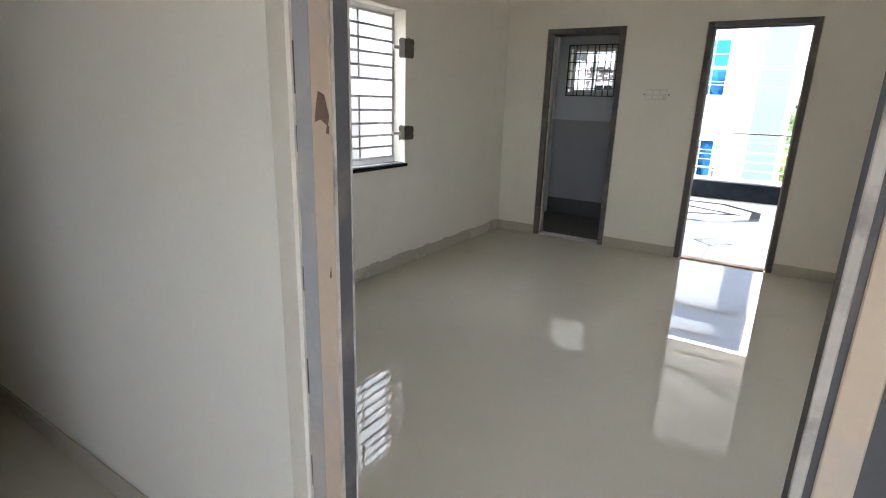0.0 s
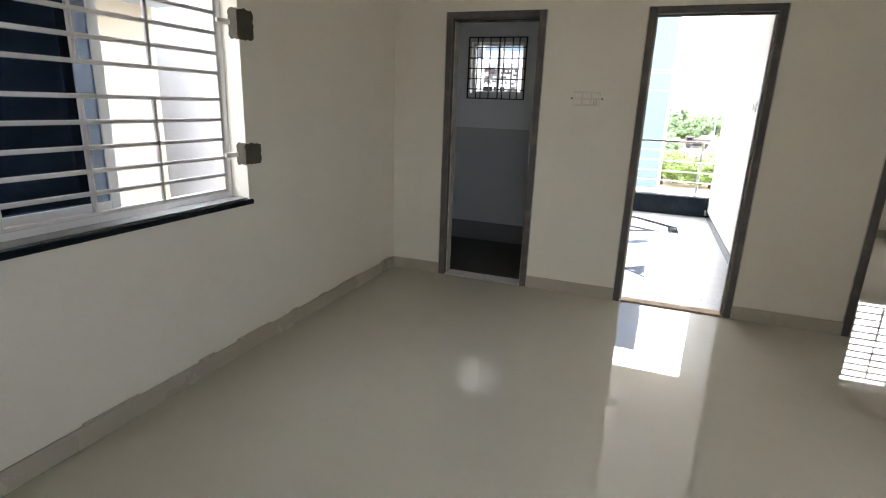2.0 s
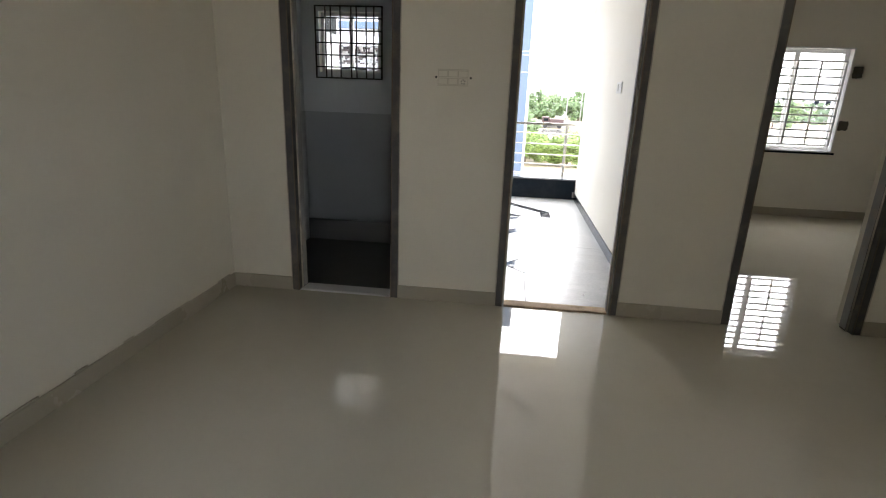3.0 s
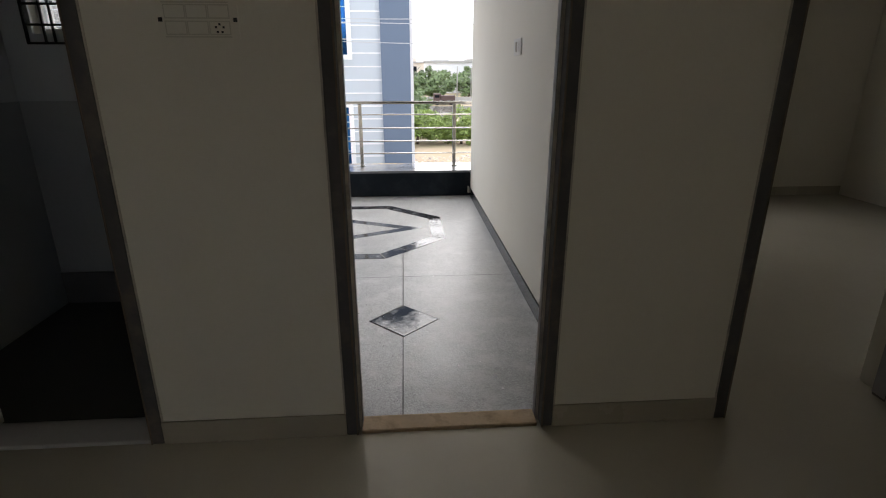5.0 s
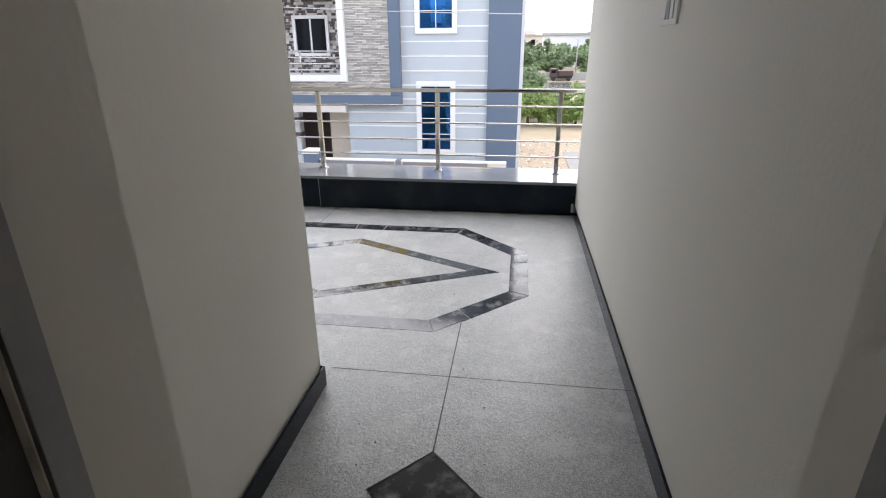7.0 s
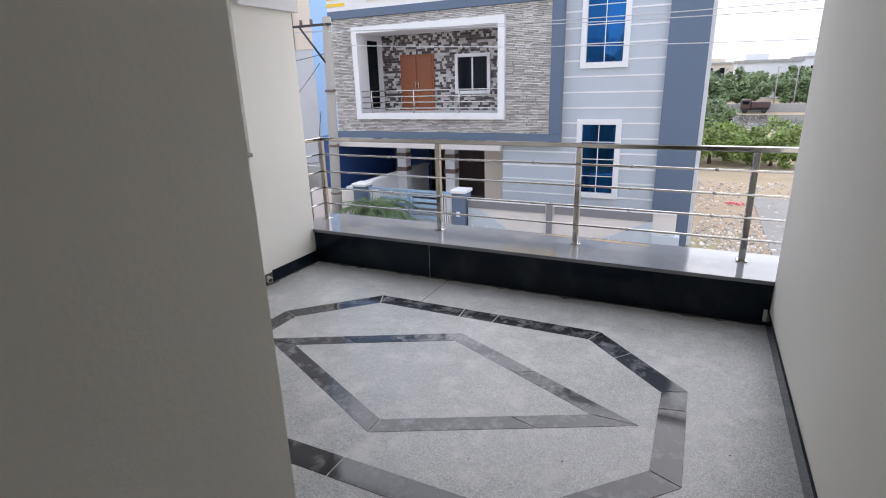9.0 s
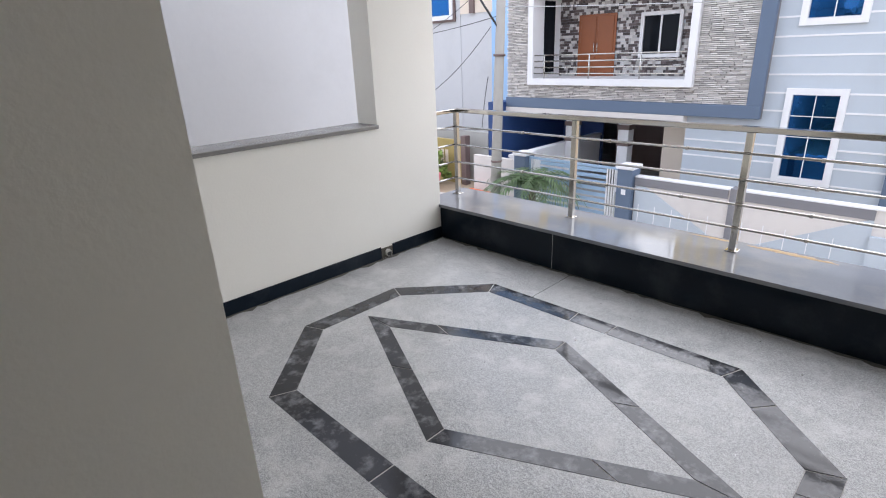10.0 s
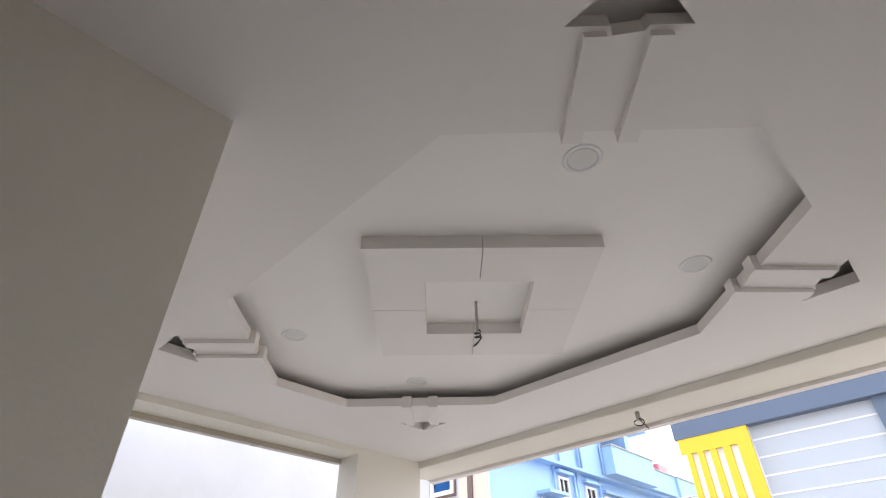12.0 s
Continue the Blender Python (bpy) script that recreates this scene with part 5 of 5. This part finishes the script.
for y in (24.25, 26.0, 26.25, 28.4):
    part("pipe", tubes([((LX + .12, y, GW), (LX + .12, y, 8.6))], .055, 8), BLUE, bh)
    part("pipe", tubes([((UX + .1, y, 8.76), (UX + .1, y, 13.2))], .055, 8), BLUE, bh)
part("roof_basin", boxes((UX - .1, UX + .3, 34.9, 36.2, 9.98, 10.5), bevel=.06), PINK, bh, "pink basin on the parapet")

# settle each building to its own level
house.location.z = .31
cw.location.z = gate.location.z = .35
pole.location.z = .25
wh.location.z = .36
og.location.z = .3


# ---- plants ----
def leaves(n, centre, radii, size, seed, hollow=.45):
    """Many small leaf blades scattered over clumps of an uneven crown."""
    r = random.Random(seed)
    clumps = []
    for _ in range(max(7, n // 110)):
        a, b, c = r.uniform(0, math.tau), r.uniform(-.9, 1), r.uniform(hollow, 1)
        e = math.sqrt(max(0, 1 - b * b * .8))
        clumps.append((Vector((math.cos(a) * e * c * radii[0], math.sin(a) * e * c * radii[1], b * c * radii[2])), r.uniform(.22, .42)))
    vs, fs = [], []
    for k in range(n):
        cc, cr = clumps[k % len(clumps)]
        d = Vector((r.gauss(0, 1), r.gauss(0, 1), r.gauss(0, .75))).normalized() * cr * r.uniform(.5, 1) * min(radii)
        p = Vector(centre) + cc + d
        u = Vector((r.gauss(0, 1), r.gauss(0, 1), r.gauss(0, .6))).normalized()
        w = u.orthogonal().normalized()
        s = size * r.uniform(.6, 1.4)
        b = len(vs)
        vs.extend([tuple(p - u * s), tuple(p + w * s * .45), tuple(p + u * s), tuple(p - w * s * .45)])
        fs.append((b, b + 1, b + 2, b + 3))
    me_ = bpy.data.meshes.new("crown")
    me_.from_pydata(vs, [], fs)
    return me_


def tree(x, y, height, radius, n, seed, mat, label, name="tree", size=.14, group=""):
    ob = thing(name, label, "tree" if name == "tree" else "bush", group)
    r = random.Random(seed)
    bm = bmesh.new()
    top = height * .45
    tube(bm, (x, y, GZ - .05), (x + r.uniform(-.1, .1), y, GZ + top), .05 * height ** .7, .02 * height ** .7, 8)
    for k in range(6):
        a = k * math.tau / 6 + r.uniform(-.3, .3)
        z0 = GZ + top * r.uniform(.35, .9)
        tube(bm, (x, y, z0), (x + math.cos(a) * radius * .7, y + math.sin(a) * radius * .7, z0 + height * r.uniform(.15, .4)), .018 * height ** .7, .006, 6)
    part("trunk", bm, BARK, ob)
    me_ = leaves(n, (x, y, GZ + height * (.45 if name == "bush" else .56)), (radius, radius, height * .44), size, seed + 50)
    me_.materials.append(mat)
    c = new("crown", me_)
    c.parent = ob
    return ob


tree(1.0, 28.6, 2.3, 1.6, 7000, 11, LEAF, "bushy green shrub on the empty plot", "bush", .085, "shrubs on the plot")
tree(3.5, 28.6, 2.1, 1.3, 6000, 12, LEAF, "bushy green shrub on the empty plot", "bush", .085, "shrubs on the plot")
tree(.6, 35, 2.7, 1.6, 6000, 13, LEAF_D, "leafy green tree beside the pond", "tree", .115, "trees by the pond")
tree(6.8, 33, 2.5, 1.9, 6000, 14, LEAF, "leafy green tree beside the pond", "tree", .11, "trees by the pond")
tree(2.2, 31, 1.7, 1.4, 5000, 15, LEAF, "low green shrub by the pond", "bush", .10, "shrubs on the plot")
for k, (x, y, h, r_) in enumerate(((0, 70, 3.8, 3), (4, 74, 3.2, 3), (9, 71, 4.0, 3), (14, 76, 4.3, 4), (20, 72, 4.0, 4), (27, 78, 4.4, 5), (6, 92, 4.6, 4), (13, 98, 4.6, 5), (-3, 95, 4.5, 4), (22, 100, 4.8, 6), (33, 96, 4.6, 6), (40, 85, 4.5, 5))):
    tree(x, y, h, r_, 3800, 30 + k, LEAF_D, "dark green tree in the distance beyond the pond", "tree", .23, "distant trees")
# far belt of foliage
vs, fs = [], []
rr = random.Random(5)
for k in range(22000):
    x, y = rr.uniform(-60, 220), rr.uniform(115, 240)
    z = GZ + rr.uniform(0, 1) ** 1.3 * (3.9 + .8 * math.sin(x * .13) + .6 * math.sin(x * .31 + y))
    u = Vector((rr.gauss(0, 1), rr.gauss(0, .4), rr.gauss(0, .7))).normalized()
    w = u.orthogonal().normalized()
    s = rr.uniform(.45, 1.1)
    b = len(vs)
    p = Vector((x, y, z))
    vs.extend([tuple(p - u * s), tuple(p + w * s * .7), tuple(p + u * s), tuple(p - w * s * .7)])
    fs.append((b, b + 1, b + 2, b + 3))
me = bpy.data.meshes.new("far_woods")
me.from_pydata(vs, [], fs)
me.materials.append(FARTREE)
tagged(new("far_woods", me), "distant belt of green trees", "woods", kind="stuff")


def far_house(x, y, w, d, h, seed, mat=HWHITE):
    ob = thing("far_house", "small white flat-roofed house in the distance", "house", "distant houses")
    r = random.Random(seed)
    part("wall", boxes((x, x + w, y, y + d, GZ, GZ + h), (x + w * .15, x + w * .5, y + 1, y + d, GZ + h, GZ + h + 1.3)), mat, ob)
    part("roof", boxes((x - .3, x + w + .3, y - .3, y + d + .3, GZ + h - .05, GZ + h + .35)), CONCRETE, ob)
    for f in range(int(h // 3)):
        for k in range(int(w // 2.6)):
            if r.random() < .8:
                part("window", boxes((x + .7 + k * 2.6, x + 1.8 + k * 2.6, y - .05, y + .02, GZ + 1 + f * 3, GZ + 2.3 + f * 3)), DARKGLASS, ob)
    return ob


far_house(4.5, 103, 9, 9, 5.6, 1)
far_house(19, 118, 14, 9, 5.6, 2)
far_house(36, 112, 12, 9, 6, 3)
far_house(-9, 110, 9, 9, 4.8, 4)
far_house(-3, 150, 14, 9, 6.2, 5, CREAM)
far_house(20, 165, 16, 9, 7.2, 6)
far_house(46, 150, 16, 9, 7.2, 7, CREAM)
far_house(70, 140, 18, 9, 8, 8)
tagged(solid("plot_wall", boxes((-4, 80, 67, 67.3, GZ, GZ + .9)), CONCRETE), "long grey boundary wall beyond the pond", "wall")
for x in (7.2, 9.0):
    p = thing("street_pole", "thin concrete pole in the distance", "utility pole", "distant poles")
    bm = bmesh.new()
    tube(bm, (x, 69, GZ), (x, 69, GZ + 4.6), .08, .06, 8)
    part("shaft", bm, POLE, p)
def lump(vs, fs, x, y, z, s):
    """A small broken lump with an uneven top, turned at random."""
    b, a = len(vs), rr.uniform(0, math.tau)
    n = rr.choice((4, 5, 6))
    ring_ = [(math.cos(a + k * math.tau / n) * s * rr.uniform(.6, 1.3), math.sin(a + k * math.tau / n) * s * rr.uniform(.5, 1.1)) for k in range(n)]
    vs.extend([(x + p, y + q, z) for p, q in ring_])
    vs.extend([(x + p * .7, y + q * .7, z + s * rr.uniform(.25, .9)) for p, q in ring_])
    fs.append(tuple(range(b + n, b + 2 * n)))
    fs.extend([(b + k, b + (k + 1) % n, b + n + (k + 1) % n, b + n + k) for k in range(n)])


# litter and broken slabs at the foot of the compound wall
verts, faces = [], []
for k in range(160):
    x, y = rr.uniform(-5.0, -1.5), min(12.2, rr.gauss(12.0, .12))
    s = rr.uniform(.02, .06) if k > 12 else rr.uniform(.08, .15)
    lump(verts, faces, x, y, GZ + .0305, s)
me = bpy.data.meshes.new("street_litter")
me.from_pydata(verts, [], faces)
me.materials.append(RUBBLE)
tagged(new("street_litter", me), "pale broken slabs and litter along the street edge", "rubble", kind="stuff")

# rubble on the plot
vs, fs = [], []
for k in range(2600):
    x, y = rr.uniform(.6, 6), rr.uniform(11.7, 24)
    if rr.random() < .35:
        x, y = rr.gauss(1.6, .7), rr.gauss(15.5, 1.6)
    lump(vs, fs, x, y, GZ + .001, rr.uniform(.012, .05) * (1.9 if rr.random() < .06 else 1))
me = bpy.data.meshes.new("rubble")
me.from_pydata(vs, [], fs)
me.materials.append(RUBBLE)
tagged(new("rubble", me), "scattered pale rubble and litter on the dry plot", "rubble", kind="stuff")
vs, fs = [], []
for k in range(14):
    lump(vs, fs, 1.75 + rr.uniform(-.28, .28), 19.8 + rr.uniform(-.18, .18), GZ + .001, rr.uniform(.04, .12))
me = bpy.data.meshes.new("plastic_sheet")
me.from_pydata(vs, [], fs)
me.materials.append(PINK)
tagged(new("plastic_sheet", me), "crumpled pink plastic sheet on the dry plot", "plastic sheet")


def parked_truck(x, y):
    ob = thing("truck", "dark red truck parked in the distance beyond the pond", "truck")
    part("cargo_body", boxes((x, x + 1.7, y, y + 1.4, GZ + .55, GZ + 1.15), bevel=.04), TRUCKRED, ob)
    part("cab", boxes((x - .95, x - .05, y + .03, y + 1.37, GZ + .4, GZ + 1.4), bevel=.1), TRUCKRED, ob)
    part("windscreen", boxes((x - .8, x - .25, y + .01, y + .029, GZ + .9, GZ + 1.22)), DARKGLASS, ob)
    part("chassis", boxes((x - .85, x + 1.6, y + .2, y + 1.2, GZ + .32, GZ + .549)), DARKHOLE, ob)
    for wx in (x - .55, x + 1.2):
        part("wheel", tubes([((wx, y + .01, GZ + .26), (wx, y + .2, GZ + .26))], .26, 16), DARKHOLE, ob)


TRUCKRED = material("dull_red_truck_paint", (0.085, 0.05, 0.045), 0.6, 0.3, 2, 0.1, 20, 0.1)
parked_truck(4.9, 65.2)


def palm(x, y, h, n, seed):
    """A potted-size palm: arching fronds, each with two rows of narrow blades."""
    ob = thing("palm", "green palm with arching feathery fronds by the street", "palm")
    r = random.Random(seed)
    bm = bmesh.new()
    tube(bm, (x, y, GZ), (x, y, GZ + h), .12, .08, 8)
    part("trunk", bm, BARK, ob)
    for k in range(n):
        a = k * 2.4 + r.uniform(-.2, .2)
        rise, reach = r.uniform(.35, 1.0), r.uniform(.95, 1.35)
        vs_, fs_ = [], []
        prev = None
        for i in range(13):
            t = i / 12
            p = Vector((x + math.cos(a) * reach * t, y + math.sin(a) * reach * t, GZ + h + rise * t * 1.6 - 1.25 * t * t * rise - .35 * t * t))
            if prev is not None:
                d = (p - prev).normalized()
                side = d.cross(Vector((0, 0, 1))).normalized()
                for s in (-1, 1):
                    tip = p + side * s * .32 * (1 - t * .6) + d * .16 - Vector((0, 0, .07))
                    b = len(vs_)
                    vs_.extend([tuple(prev), tuple(prev + d * .07), tuple(tip)])
                    fs_.append((b, b + 1, b + 2))
            prev = p
        m_ = bpy.data.meshes.new("frond")
        m_.from_pydata(vs_, [], fs_)
        m_.materials.append(FROND)
        f_ = new("frond", m_)
        f_.parent = ob


palm(-6.68, 11.6, .88, 48, 3)
tree(-11.45, 13.0, 1.25, .45, 700, 21, LEAF, "leafy potted shrub behind a pink tub", "bush", .09)
tub = thing("plant_tub", "pink plastic plant tub by the garden wall", "plant tub")
bm = bmesh.new()
tube(bm, (-11.25, 12.5, GZ), (-11.25, 12.5, GZ + .45), .26, .36, 20)
part("body", bm, PINK, tub)
